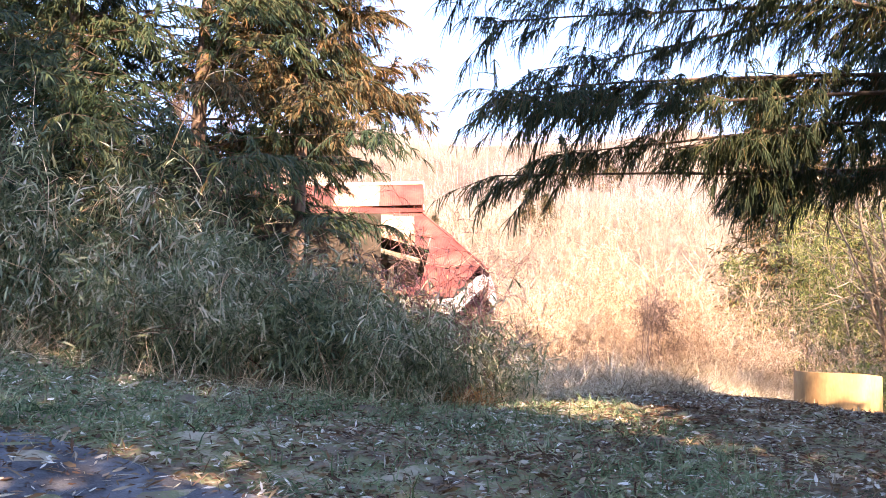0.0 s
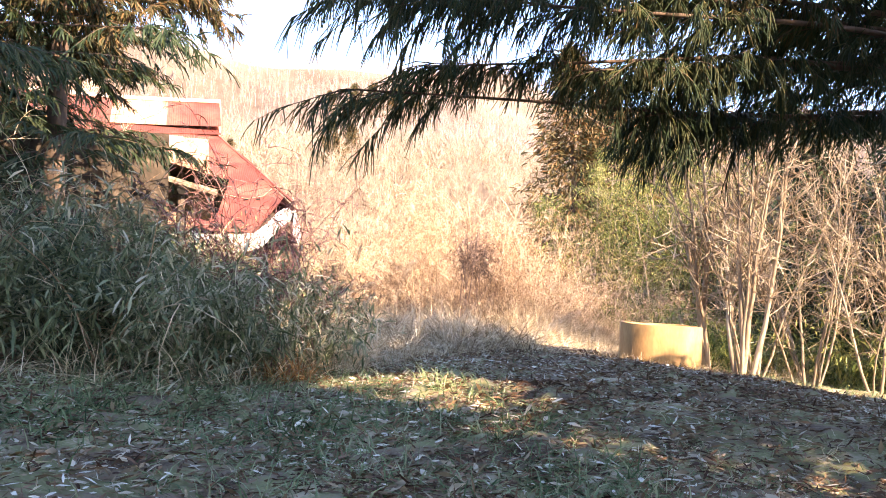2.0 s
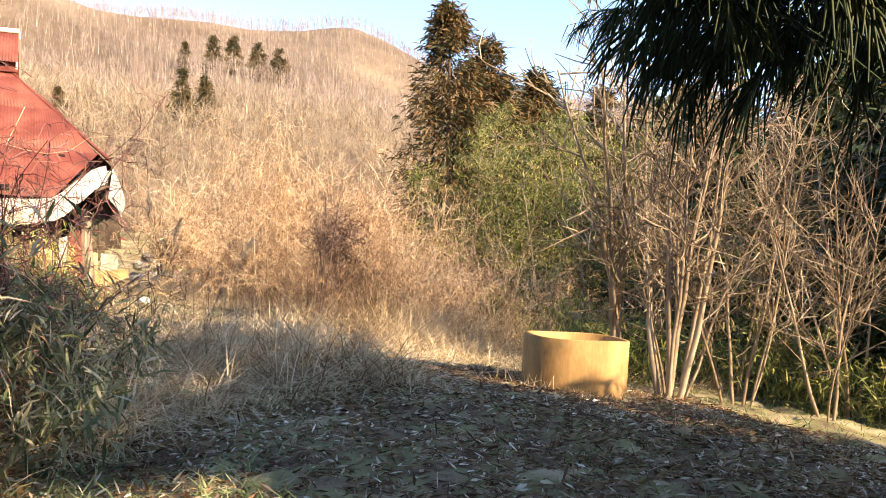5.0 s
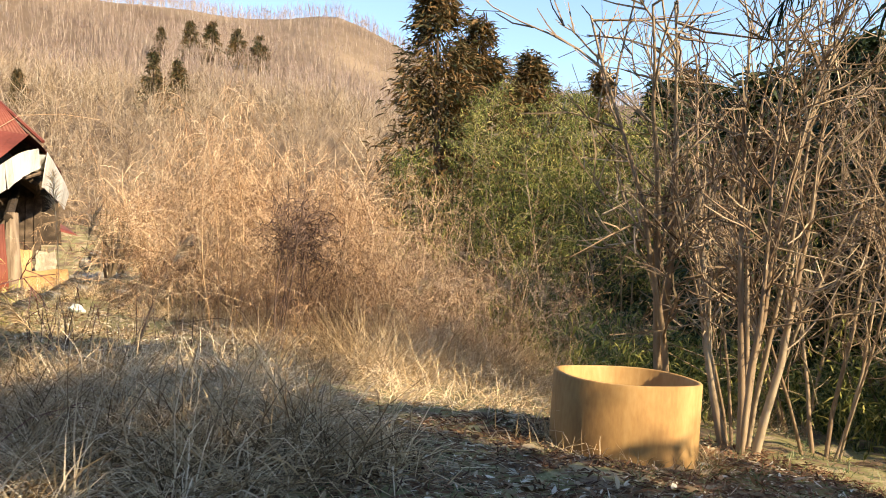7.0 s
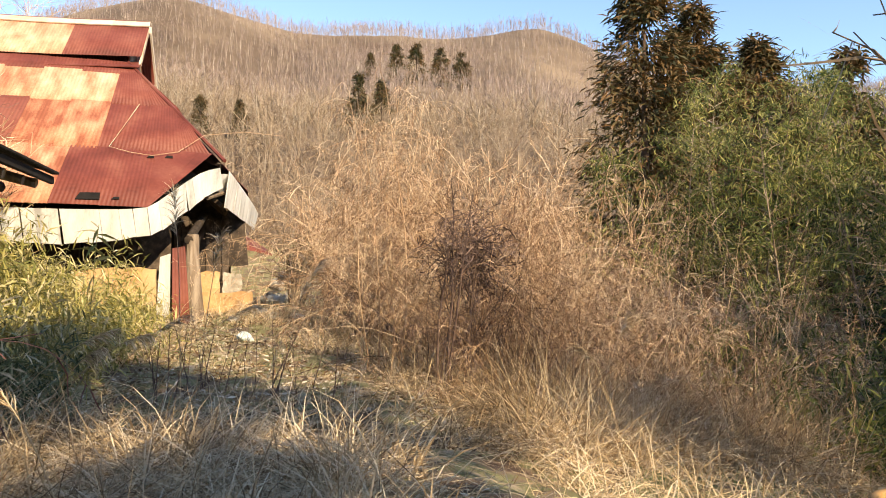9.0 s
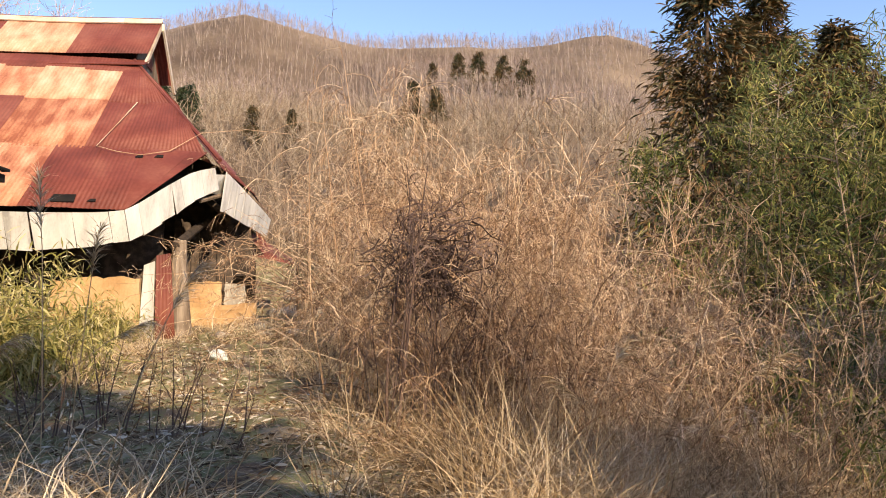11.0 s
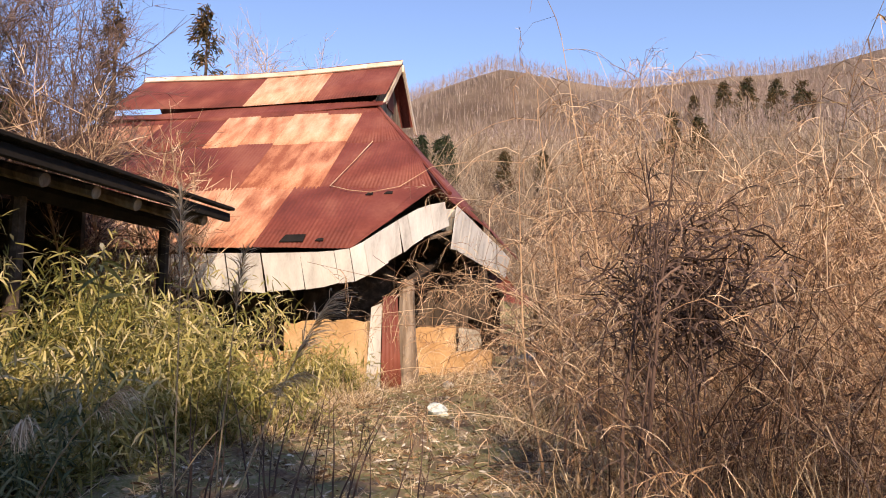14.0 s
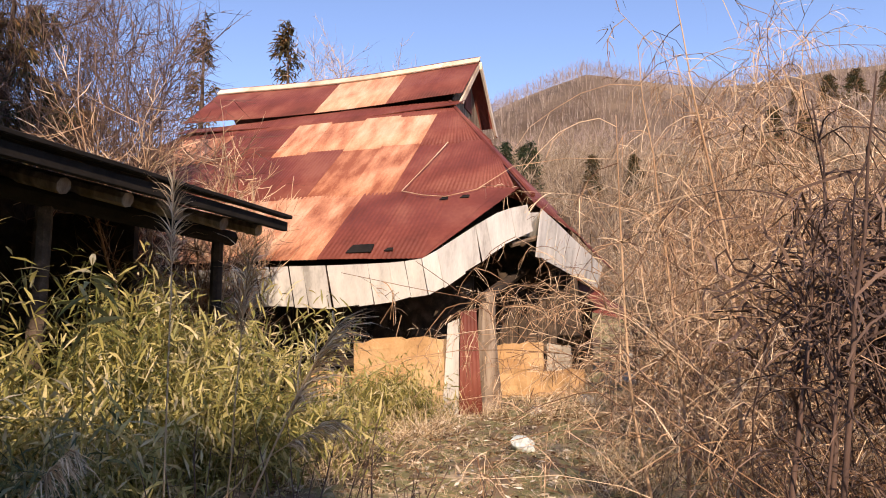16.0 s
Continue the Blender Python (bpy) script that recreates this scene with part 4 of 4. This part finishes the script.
def bamboo_clump(x0, x1, y0, y1, n, height, mat, label, leaf=0.16, per=9, nodes=7, name="bamboo_clump", lean=(0, 0), keep=None):
    c = scatter(n, x0, x1, y0, y1, keep)
    m = len(c)
    cx, cy = (x0 + x1) / 2, (y0 + y1) / 2
    ob = empty(name, pose(cx, cy, float(ground_z(cx, cy))), label, "bamboo")
    o = np.array([cx, cy, float(ground_z(cx, cy))])
    hh = height(c[:, 0], c[:, 1]) if callable(height) else np.full(m, height)
    way = np.stack([rng.normal(lean[0], 0.38, m), rng.normal(lean[1], 0.38, m), np.ones(m)], -1)
    st = curves(on_ground(c[:, 0], c[:, 1], -0.05), way, hh * rng.uniform(0.6, 1.25, m), 8, (0, 0, -0.8), 0.09)
    mesh_of("culm_mass", *tubes(st - o, taper(m, 8, 0.006, 0.002)), M_SASA, ob, "thin dull culms")["kind"] = "stuff"
    t = m * nodes
    i = np.repeat(np.arange(m), nodes)
    p, d = along(st, i, rng.uniform(0.05, 1.0, t) ** 0.8)
    tw = curves(p, unit(d * 0.4 + rng.normal(0, 0.7, (t, 3))), leaf * 2.2 * rng.uniform(0.5, 1.2, t), 4, (0, 0, -0.4), 0.1)
    tips = tw[:, 1:].reshape(-1, 3)
    mesh_of("foliage", *leafy(ob, mat, tips - o, max(1, per // 3), leaf, leaf * 0.16, leaf * 0.34), mat, ob)
    return ob


# the tall bank of bamboo grass, dry canes and vines beside the lane
bank_h = lambda x, y: np.interp(x, [-9, -5, -3, -1.4, 0.3, 0.9], [3.3, 2.9, 2.0, 1.5, 1.3, 1.1])
bank = lambda x, y: (y > np.interp(x, [-9, -5.5, -2, -0.2, 0.8], [9.6, 8.8, 8.4, 8.8, 10.2])) & (y < np.interp(x, [-9, -0.5, 1], [13, 12.6, 12.0]))
bamboo_clump(-8.5, -2.2, 8.2, 13, 900, bank_h, M_SASA, "dense bank of tangled green bamboo grass", 0.2, 12, 7, keep=bank)
bamboo_clump(-3.0, 0.9, 8.2, 13, 700, bank_h, M_SASA, "dense dull-green bamboo grass over the bank's end", 0.18, 12, 7, keep=bank)
stuff("bank_canes", thicket(260, -8.5, 0.4, 8.4, 12.5, lambda x, y: bank_h(x, y) * 1.0, bank, 1.2, 7, 0.8, 0.007, 2), M_TWIG, "dry canes and vines through the bamboo bank", "thicket")
stuff("bank_skirt", [tufts(scatter(260, -8, 0.9, 8.0, 10.4, lambda x, y: np.abs(y - np.interp(x, [-9, -5.5, -2, -0.2, 0.8], [9.5, 8.7, 8.3, 8.7, 10.1])) < 0.35), 22, 0.15, 0.5, 0.012, 0.6, k=5)], M_STRAW, "dry hanging grass at the foot of the bank", "grass")
stuff("dry_fern", [tufts(np.stack([rng.uniform(-0.35, 0.55, 60), rng.uniform(9.0, 10.0, 60)], -1), 16, 0.12, 0.5, 0.016, 0.7, droop=1.5, k=4)], M_FERN, "rust-orange dead fern at the bank's end", "fern")
stuff("red_brown_vines", thicket(75, -0.3, 1.0, 9.8, 12.2, 2.2, None, 1.0, 20, 0.55, 0.007, 5), M_RED_TWIG, "red-brown leafless vines at the bank's end", "thicket")
# yellow bamboo before the shed
bamboo_clump(-1.3, 0.35, 17.8, 21.4, 340, lambda x, y: np.interp(x, [-1.2, -0.2, 0.35], [1.9, 1.6, 0.8]), M_SASA_Y, "bright yellow-green bamboo grass in front of the shed", 0.2, 12, 8)
bamboo_clump(-1.3, 0.4, 15.4, 17.6, 260, lambda x, y: np.interp(x, [-1, 0.3, 1.3], [1.2, 0.9, 0.5]), M_SASA, "dull-green bamboo grass in shade by the shed", 0.17, 12, 8)
bamboo_clump(-0.6, 0.5, 23.0, 24.2, 110, 0.7, M_SASA_Y, "yellow bamboo grass under the farmhouse eave", 0.16, 9, 6)
# dark green bamboo undergrowth behind the stems
bamboo_clump(9.5, 10.4, 18.6, 19.5, 110, 2.1, M_BAMBOO, "rounded leafy green bamboo bush", 0.15, 12, 8)
bamboo_clump(8.5, 16, 14.0, 18.5, 560, 1.2, M_BAMBOO, "dark green bamboo undergrowth behind the stems", 0.2, 9, 6)
bamboo_clump(10.5, 18, 8.5, 14, 420, 1.6, M_BAMBOO, "shaded green bamboo undergrowth on the slope", 0.2, 9, 6)


def tall_bamboo(x, y, height, label):
    """One tall feathery bamboo with a nodding top."""
    z = float(ground_z(x, y))
    ob = empty("tall_bamboo", pose(x, y, z), label, "bamboo", "tall bamboos")
    st = curves(np.array([[0, 0, -0.1]]), np.array([[rng.normal(0, 0.05), rng.normal(0, 0.05), 1]]), height, 12, (0.15 * rng.normal(), 0.15 * rng.normal(), -0.1), 0.03)
    mesh_of("culm", *tubes(st, taper(1, 12, 0.028, 0.004), 6), M_STEM, ob)
    t = int(height * 11)
    p, d = along(st, np.zeros(t, int), rng.uniform(0.32, 1, t))
    a = rng.uniform(0, 2 * np.pi, t)
    frac = np.clip((p[:, 2]) / height, 0, 1)
    L = height * (0.05 + 0.16 * np.sin(np.pi * np.clip(frac, 0.05, 0.97))) * rng.uniform(0.6, 1.2, t)
    br = curves(p, np.stack([np.cos(a), np.sin(a), np.full(t, 0.75)], -1), L, 6, (0, 0, -0.5), 0.1)
    tagged(mesh_of("branch_mass", *strips(br, taper(t, 6, 0.006, 0.002)), M_STEM, ob), kind="stuff")
    tips = br[:, 2:].reshape(-1, 3)
    mesh_of("foliage", *leafy(ob, M_BAMBOO, tips, 7, 0.19, 0.03, 0.10, 0.5), M_BAMBOO, ob)


for x, y, h in ((9.7, 22.3, 4.8), (11.0, 23.4, 5.8), (11.6, 20.6, 5.4), (12.2, 22.5, 6.6), (13.0, 20.4, 5.2), (13.4, 23.2, 6.8), (12.0, 24.2, 7.0), (14.2, 21.0, 6.4), (15.0, 23.6, 7.4), (16.2, 21.5, 6.4), (17.2, 24, 7.6), (14.8, 18.6, 5.0), (16.8, 18.4, 5.6), (16.4, 26.5, 8.0), (18.0, 17.2, 6.6), (14.0, 26.0, 7.4), (15.2, 20.0, 6.2), (17.2, 13.0, 6.2), (18.5, 20, 6.6), (13.2, 15.6, 4.2), (15.6, 15.2, 5.0)):
    tall_bamboo(x, y, h, "tall feathery yellow-green bamboo at the thicket's edge")


def sprays(bo, subs, cords, reach, cord, thick, clear_of=None, flat=False, hang=0.15):
    """Side shoots along the boughs and the hanging cord-like needles on them."""
    nb = len(bo)
    n = nb * subs
    i = np.repeat(np.arange(nb), subs)
    q, d = along(bo, i, rng.uniform(0.12, 1.0, n) ** 0.75)
    sd = unit(np.cross(d, np.array([0, 0, 1.0]))) * rng.choice([-1, 1], (n, 1))
    su = curves(q, d * 0.8 + sd * 0.8 + rng.normal(0, 0.25, (n, 3)), reach * rng.uniform(0.5, 1.3, n), 5, (0, 0, -0.5), 0.1)
    m = n * cords
    i = np.repeat(np.arange(n), cords)
    q, d = along(su, i, rng.uniform(0.0, 1.0, m))
    cw = unit(d * 0.9 + rng.normal(0, 0.4, (m, 3)) + np.array([0, 0, -hang]))
    co = curves(q, cw, cord * rng.uniform(0.5, 1.4, m), 3, (0, 0, -0.8), 0.08)
    if clear_of is not None:
        s = np.linspace(0, 1, 36)
        way = np.stack([np.interp(s, [0, 0.25, 0.6, 1], [-0.1, 0.6, 1.8, 3.1]), np.interp(s, [0, 0.25, 0.6, 1], [2.2, 4.0, 6.5, 9.3]), 2.0 + 0.5 * s], -1)
        at = co.mean(axis=1) + clear_of
        gap = np.min(np.linalg.norm(at[:, None] - way[None], axis=2), axis=1)
        co = co[gap > 0.85]
        tip = su + clear_of
        su = su[np.min(np.linalg.norm(tip[:, :, None] - way, axis=3), axis=(1, 2)) > 0.85]
        n = len(su)
        m = len(co)
    draw = strips if flat else tubes
    return draw(su, taper(n, 5, 0.005, 0.002)), draw(co, taper(m, 3, thick, thick * 0.5))


def cedar(x, y, height, boughs, reach, z0, mat, label, cords=11, subs=14, cord=0.3, r=0.22, thick=0.013, low=()):
    """A cedar: tapered trunk, drooping boughs, hanging sprays; low: single boughs (height, azimuth, length, drop)."""
    gz = float(ground_z(x, y))
    ob = empty("cedar_tree", pose(x, y, gz), label, "tree", "cedars")
    st = curves(np.array([[0, 0, -0.3]]), np.array([[0.01, 0.01, 1.0]]), height, 10, (0, 0, 0.2), 0.01)
    mesh_of("trunk", *tubes(st, taper(1, 10, r, 0.03), 10), M_BARK, ob, smooth=True)
    for z, a, length, drop in low:
        a = radians(a)
        bo = curves(np.array([[0, 0, z]]), np.array([[math.cos(a), math.sin(a), 0.12]]), length, 12, (0, 0, -drop), 0.03)
        bo[:, :, 2] += 0.25 * np.linspace(0, 1, 12) ** 4
        u = np.linspace(0, 1, 12)
        floor_z = 2.72 - gz + 0.16 * np.sin(u * 5.0 + rng.uniform(0, 6.3)) + rng.uniform(0, 0.3)
        bo[:, :, 2] = floor_z + 0.22 * np.logaddexp(0, (bo[:, :, 2] - floor_z) / 0.22)
        su, co = sprays(bo, int(length * 12), 28, 0.55, 0.19, 0.0050, np.array([x, y, gz]), hang=0.5)
        b = mesh_of("bough", *joined(tubes(bo, taper(1, 12, 0.032, 0.005), 5), su), M_BARK, ob)
        mesh_of("foliage", *co, mat, b)
    f = rng.uniform(z0 / height, 0.99, boughs)
    p, d = along(st, np.zeros(boughs, int), f)
    a = rng.uniform(0, 2 * np.pi, boughs)
    L = reach * (1.08 - ((f * height - z0) / (height - z0)) ** 1.3) * rng.uniform(0.75, 1.15, boughs)
    bo = curves(p, np.stack([np.cos(a), np.sin(a), np.full(boughs, 0.02)], -1), L, 9, (0, 0, -0.05), 0.06)
    su, co = sprays(bo, subs, cords, reach * 0.22, cord, thick, flat=True)
    tagged(mesh_of("branch_mass", *joined(tubes(bo, taper(boughs, 9, 0.02 * (reach / 3) ** 0.5, 0.005), 4), su), M_BARK, ob), kind="stuff")
    mesh_of("crown", *co, mat, ob)
    return ob


# the cedar whose low boughs hang across the way in
LOW = [(2.7, 181, 6.1, 0.42), (2.8, 180, 3.7, 0.50), (2.95, 187, 5.6, 0.40), (3.2, 182, 4.6, 0.42), (3.3, 192, 5.8, 0.36), (3.5, 183, 6.2, 0.36), (4.1, 188, 6.0, 0.34), (4.2, 180, 5.6, 0.3), (4.4, 204, 5.2, 0.3), (4.5, 193, 5.8, 0.3), (4.8, 184, 5.8, 0.3), (5.0, 199, 5.4, 0.3), (5.4, 190, 5.6, 0.3), (5.6, 208, 5.0, 0.3), (5.9, 183, 5.2, 0.3), (3.6, 124, 3.4, 0.36), (3.4, 114, 3.2, 0.40), (4.0, 130, 3.4, 0.36), (3.6, 186, 6.0, 0.36), (3.9, 194, 5.8, 0.34), (4.3, 184, 6.2, 0.34), (4.6, 199, 5.8, 0.30), (4.9, 190, 6.0, 0.30)]
cedar(6.4, 6.4, 9.4, 60, 3.0, 4.4, M_CEDAR, "tall dark cedar with low boughs hanging over the path", 24, 20, 0.26, 0.26, 0.010, LOW)
# cedars over the bank
for x, y, h, rc, z0 in ((-4.6, 13.2, 13, 4.2, 1.8), (-6.8, 12.6, 12, 4.0, 1.6), (-2.9, 14.0, 11.0, 2.5, 5.0), (-8.8, 14, 13, 4, 1.6)):
    cedar(x, y, h, 120, rc, z0, M_CEDAR_DRY if x > -4 else M_CEDAR, "tall cedar with browned hanging foliage above the bank", 30, 20, 0.2, 0.2, 0.009)
cedar(-7.0, 22.7, 7.5, 60, 2.4, 1.2, M_CEDAR_DRY, "dark browned cedar between shed and farmhouse", 8, 13, 0.3, 0.14, 0.014)
# dark conifers on the valley side and the hill
def conifer(x, y, h, w, mat, label, n=1500, blade=0.42):
    gz = float(ground_z(x, y))
    ob = empty("conifer", pose(x, y, gz), label, "tree", "far conifers")
    mesh_of("trunk", *tubes(np.array([[[0, 0, -0.3], [0, 0, h * 0.5], [0, 0, h]]]), taper(1, 3, h * 0.018, 0.02), 6), M_BARK, ob)
    boughs = max(60, n // 38)
    i = rng.integers(0, boughs, n)
    f = (rng.uniform(0.06, 1, boughs) ** 0.8)[i]
    a = rng.uniform(0, 2 * np.pi, boughs)[i]
    out = rng.uniform(0.1, 1, n) ** 0.6
    rr = w * (1.03 - f) ** 0.75 * rng.uniform(0.7, 1.15, boughs)[i] * out
    s = min(h * 0.07, blade)
    pos = np.stack([np.cos(a) * rr, np.sin(a) * rr, f * h - 0.10 * rr * out], -1) + rng.normal(0, s * 0.45, (n, 3))
    way = np.stack([np.cos(a), np.sin(a), np.full(n, -0.05)], -1) + rng.normal(0, 0.5, (n, 3))
    mesh_of("crown", *leaf_blades(pos, unit(way), s * rng.uniform(0.6, 1.4, n), s * 0.28, 0.5, 3), mat, ob)


for x, y, h, w in ((17.0, 36.5, 14.6, 4.6), (19.8, 37.5, 13.4, 4.4), (23.2, 38, 12.0, 4.2), (24.5, 34, 11, 2.6), (21.5, 33, 9, 2.4), (27, 31, 11, 3), (24, 27, 9.5, 2.8), (20.5, 26, 9.0, 2.6), (22, 21, 9.5, 2.8), (25, 18, 10, 3), (21, 15, 9, 2.8), (27, 23, 11, 3), (14.6, 17.2, 6.5, 2.2), (16.4, 14.4, 7.5, 2.6), (17.6, 11.8, 8, 2.8), (13.8, 12.0, 5.2, 2.0), (18.4, 17.6, 8.5, 2.8), (19, 8.5, 9, 3)):
    conifer(x, y, h, w, M_CEDAR if y < 30 else M_CEDAR_DRY, "dark conifer rising behind the bamboo", 12000 if y > 36 else 5500, 0.42)
for x, y, h, w in ((7.6, 63.0, 4.4, 1.25), (9.3, 63.0, 4.0, 1.2), (-3.1, 59, 2.8, 0.8), (-0.6, 59.5, 2.8, 0.8), (15.5, 100.5, 5, 1.8), (18, 100, 5.4, 2.0), (21, 99.5, 5, 2.0), (23.5, 99, 5, 1.9), (12.5, 104, 3.5, 1.2), (-17.6, 47, 14.4, 2.8), (-26, 50, 16, 2.2)):
    conifer(x, y, h, w, M_CEDAR_DRY, "dark conifer standing alone on the bare hillside", 2200)


for x, y in ((-9.9, 60.5), (-9.0, 60.0), (-8.1, 61.0), (-7.3, 60.2)):
    h = float(np.clip(15.4 - ground_z(x, y), 3.0, 9.0))
    conifer(x, y, h, h * 0.26, M_CEDAR, "dark green conifer on the slope behind the gable", 1800)


# bare woods on the hill
def bare_wood(n, rmin, rmax, az0, az1, height, b=5, spread=0.6):
    az, rr = np.radians(rng.uniform(az0, az1, n)), np.sqrt(rng.uniform(rmin ** 2, rmax ** 2, n))
    x, y = 3 + rr * np.sin(az), 9 + rr * np.cos(az)
    h = height * rng.uniform(0.6, 1.2, n)
    st = curves(on_ground(x, y, -0.3), np.stack([rng.normal(0, 0.08, n), rng.normal(0, 0.08, n), np.ones(n)], -1), h, 4, (0, 0, 0.1), 0.05)
    i = np.repeat(np.arange(n), b)
    p, d = along(st, i, rng.uniform(0.35 if b < 12 else 0.05, 0.98, n * b))
    br = curves(p, unit(d + rng.normal(0, spread, (n * b, 3))), np.repeat(h, b) * rng.uniform(0.15, 0.4, n * b) * (spread / 0.6), 3, (0, 0, 0.3), 0.1)
    return [strips(st, taper(n, 4, h * 0.0065, h * 0.002))], [strips(br, taper(n * b, 3, np.repeat(h, b) * 0.0045, np.repeat(h, b) * 0.002))]


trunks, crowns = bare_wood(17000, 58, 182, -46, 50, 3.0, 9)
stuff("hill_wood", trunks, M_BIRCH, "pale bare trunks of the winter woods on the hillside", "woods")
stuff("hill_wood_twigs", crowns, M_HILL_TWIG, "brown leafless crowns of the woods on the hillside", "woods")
trunks, crowns = bare_wood(4200, 33, 68, -26, 50, 2.3, 16, 1.3)
stuff("slope_scrub", trunks + crowns, M_STEM, "tan leafless scrub at the foot of the hill", "woods")
for x, y, n, h in ((-6.5, 37, 6, 9), (-10.5, 38, 6, 10), (-2.5, 22.9, 7, 3.6), (-3.5, 22.8, 7, 4.4), (-4.6, 22.9, 7, 5.2), (-6.2, 22.6, 6, 6.0), (-8.5, 23.0, 6, 6.5), (-11.5, 22.5, 5, 7.5), (-14, 26, 5, 9), (-5.6, 22.7, 7, 7.2), (-7.3, 23.2, 8, 8.2), (-9.6, 22.8, 8, 9.0)):
    shrub("bare_tree", x, y, n, h, 0.25, M_TWIG_DARK if x < -4 and y < 30 else M_TWIG, "leafless tree spreading fine branches over the roof", "tree", "bare trees by the house", 0.028, 80 if x < -5 else 36, 10, length=0.85 if h < 5 else 1.4)
# small growth in the yard: dark stalks, plumed reeds, a yellow bamboo shoot
for x, y, n, hh in ((2.2, 18.0, 9, 1.0), (2.7, 17.6, 7, 0.9), (1.8, 17.6, 7, 0.9), (3.3, 17.2, 5, 0.8)):
    shrub("dead_weed", x, y, n, hh, 0.16, M_TWIG_DARK, "dead dark weed stalks standing in the yard", "weed", "dead weeds", 0.008, 3, 2, (0.05, 0), 0.3, 0.25)


def plumed_reed(x, y, hh, lean):
    ob = empty("pampas_reed", pose(x, y, float(ground_z(x, y))), "dry pampas reed with a drooping pale plume", "grass", "pampas reeds")
    st = curves(np.array([[0, 0, -0.05]]), np.array([[lean[0], lean[1], 1.0]]), hh, 9, (lean[0] * 2, lean[1] * 2, -0.5), 0.02)
    mesh_of("stalk", *tubes(st, taper(1, 9, 0.006, 0.003), 5), M_STRAW, ob)
    n = 110
    q, d = along(st, np.zeros(n, int), rng.uniform(0.8, 1.0, n))
    mesh_of("plume", *leaf_blades(q, unit(d + rng.normal(0, 0.22, (n, 3))), 0.2 * rng.uniform(0.6, 1.2, n), 0.007, 1.3, 4), M_STRAW, ob, "feathery seed plume")


for x, y, hh, lean in ((2.0, 17.0, 2.3, (0.02, 0.0)), (2.1, 17.3, 1.9, (0.06, -0.03)), (0.9, 16.6, 1.6, (0.3, -0.2)), (0.6, 16.2, 1.5, (0.35, -0.1)), (2.75, 16.15, 1.7, (0.1, 0.02)), (1.2, 16.6, 1.5, (0.3, -0.1)), (1.6, 17.4, 1.6, (0.35, 0.0)), (1.0, 15.9, 1.3, (0.25, -0.2)), (2.2, 12.9, 1.2, (-0.2, 0.1)), (5.9, 15.8, 1.5, (0.15, 0.1)), (7.2, 17.0, 1.6, (0.2, -0.1)), (6.6, 16.0, 1.3, (-0.2, 0.1))):
    plumed_reed(x, y, hh, lean)
shoot = empty("bamboo_shoot", pose(1.0, 17.5, float(ground_z(1.0, 17.5))), "single bamboo shoot with bright yellow leaves", "bamboo")
st = curves(np.array([[0, 0, -0.05]]), np.array([[0.05, -0.1, 1.0]]), 1.95, 8, (0.1, 0, 0), 0.03)
mesh_of("culm", *tubes(st, taper(1, 8, 0.007, 0.003), 5), M_SASA_Y, shoot)
q, d = along(st, np.zeros(16, int), rng.uniform(0.72, 1.0, 16))
mesh_of("foliage", *leaf_blades(q, unit(rng.normal(0, 0.8, (16, 3)) + np.array([0, 0, 0.1])), 0.24, 0.04, 0.8, 4), M_SASA_Y, shoot)
stuff("wall_foot_grass", [tufts(np.array([(TANK[0] + 0.72 * math.cos(a), TANK[1] + 0.72 * math.sin(a)) for a in np.linspace(0, 6.2, 40)]), 14, 0.07, 0.24, 0.01, 0.5, k=4), tufts(scatter(90, 1.0, 3.6, 24.0, 27.4), 26, 0.16, 0.42, 0.012, 0.5, droop=1.4, k=4)], M_STRAW, "dry grass at the foot of wall and tank", "grass")
# unseen woods behind and beside the start, placed to shade lane, bank and slope
for x, y, h, rc in ((-8, -6, 16, 3.4), (-4, -5.5, 17, 3.2), (0.3, -5.5, 17, 3.2), (3.8, -5, 17, 3.0), (5.3, -5.5, 15, 2.6), (10.1, -4.5, 11.5, 3.2), (13.2, -2.5, 9.2, 2.6), (14.8, 8.5, 10.5, 3.2), (8.4, 1.8, 7.4, 3.2), (3.7, 0.2, 7.0, 1.5), (6.2, 1.2, 6.8, 2.3)):
    conifer(x, y, h, rc, M_CEDAR, "unseen dark cedar placed to shade lane, bank and slope", 3000, 0.85)
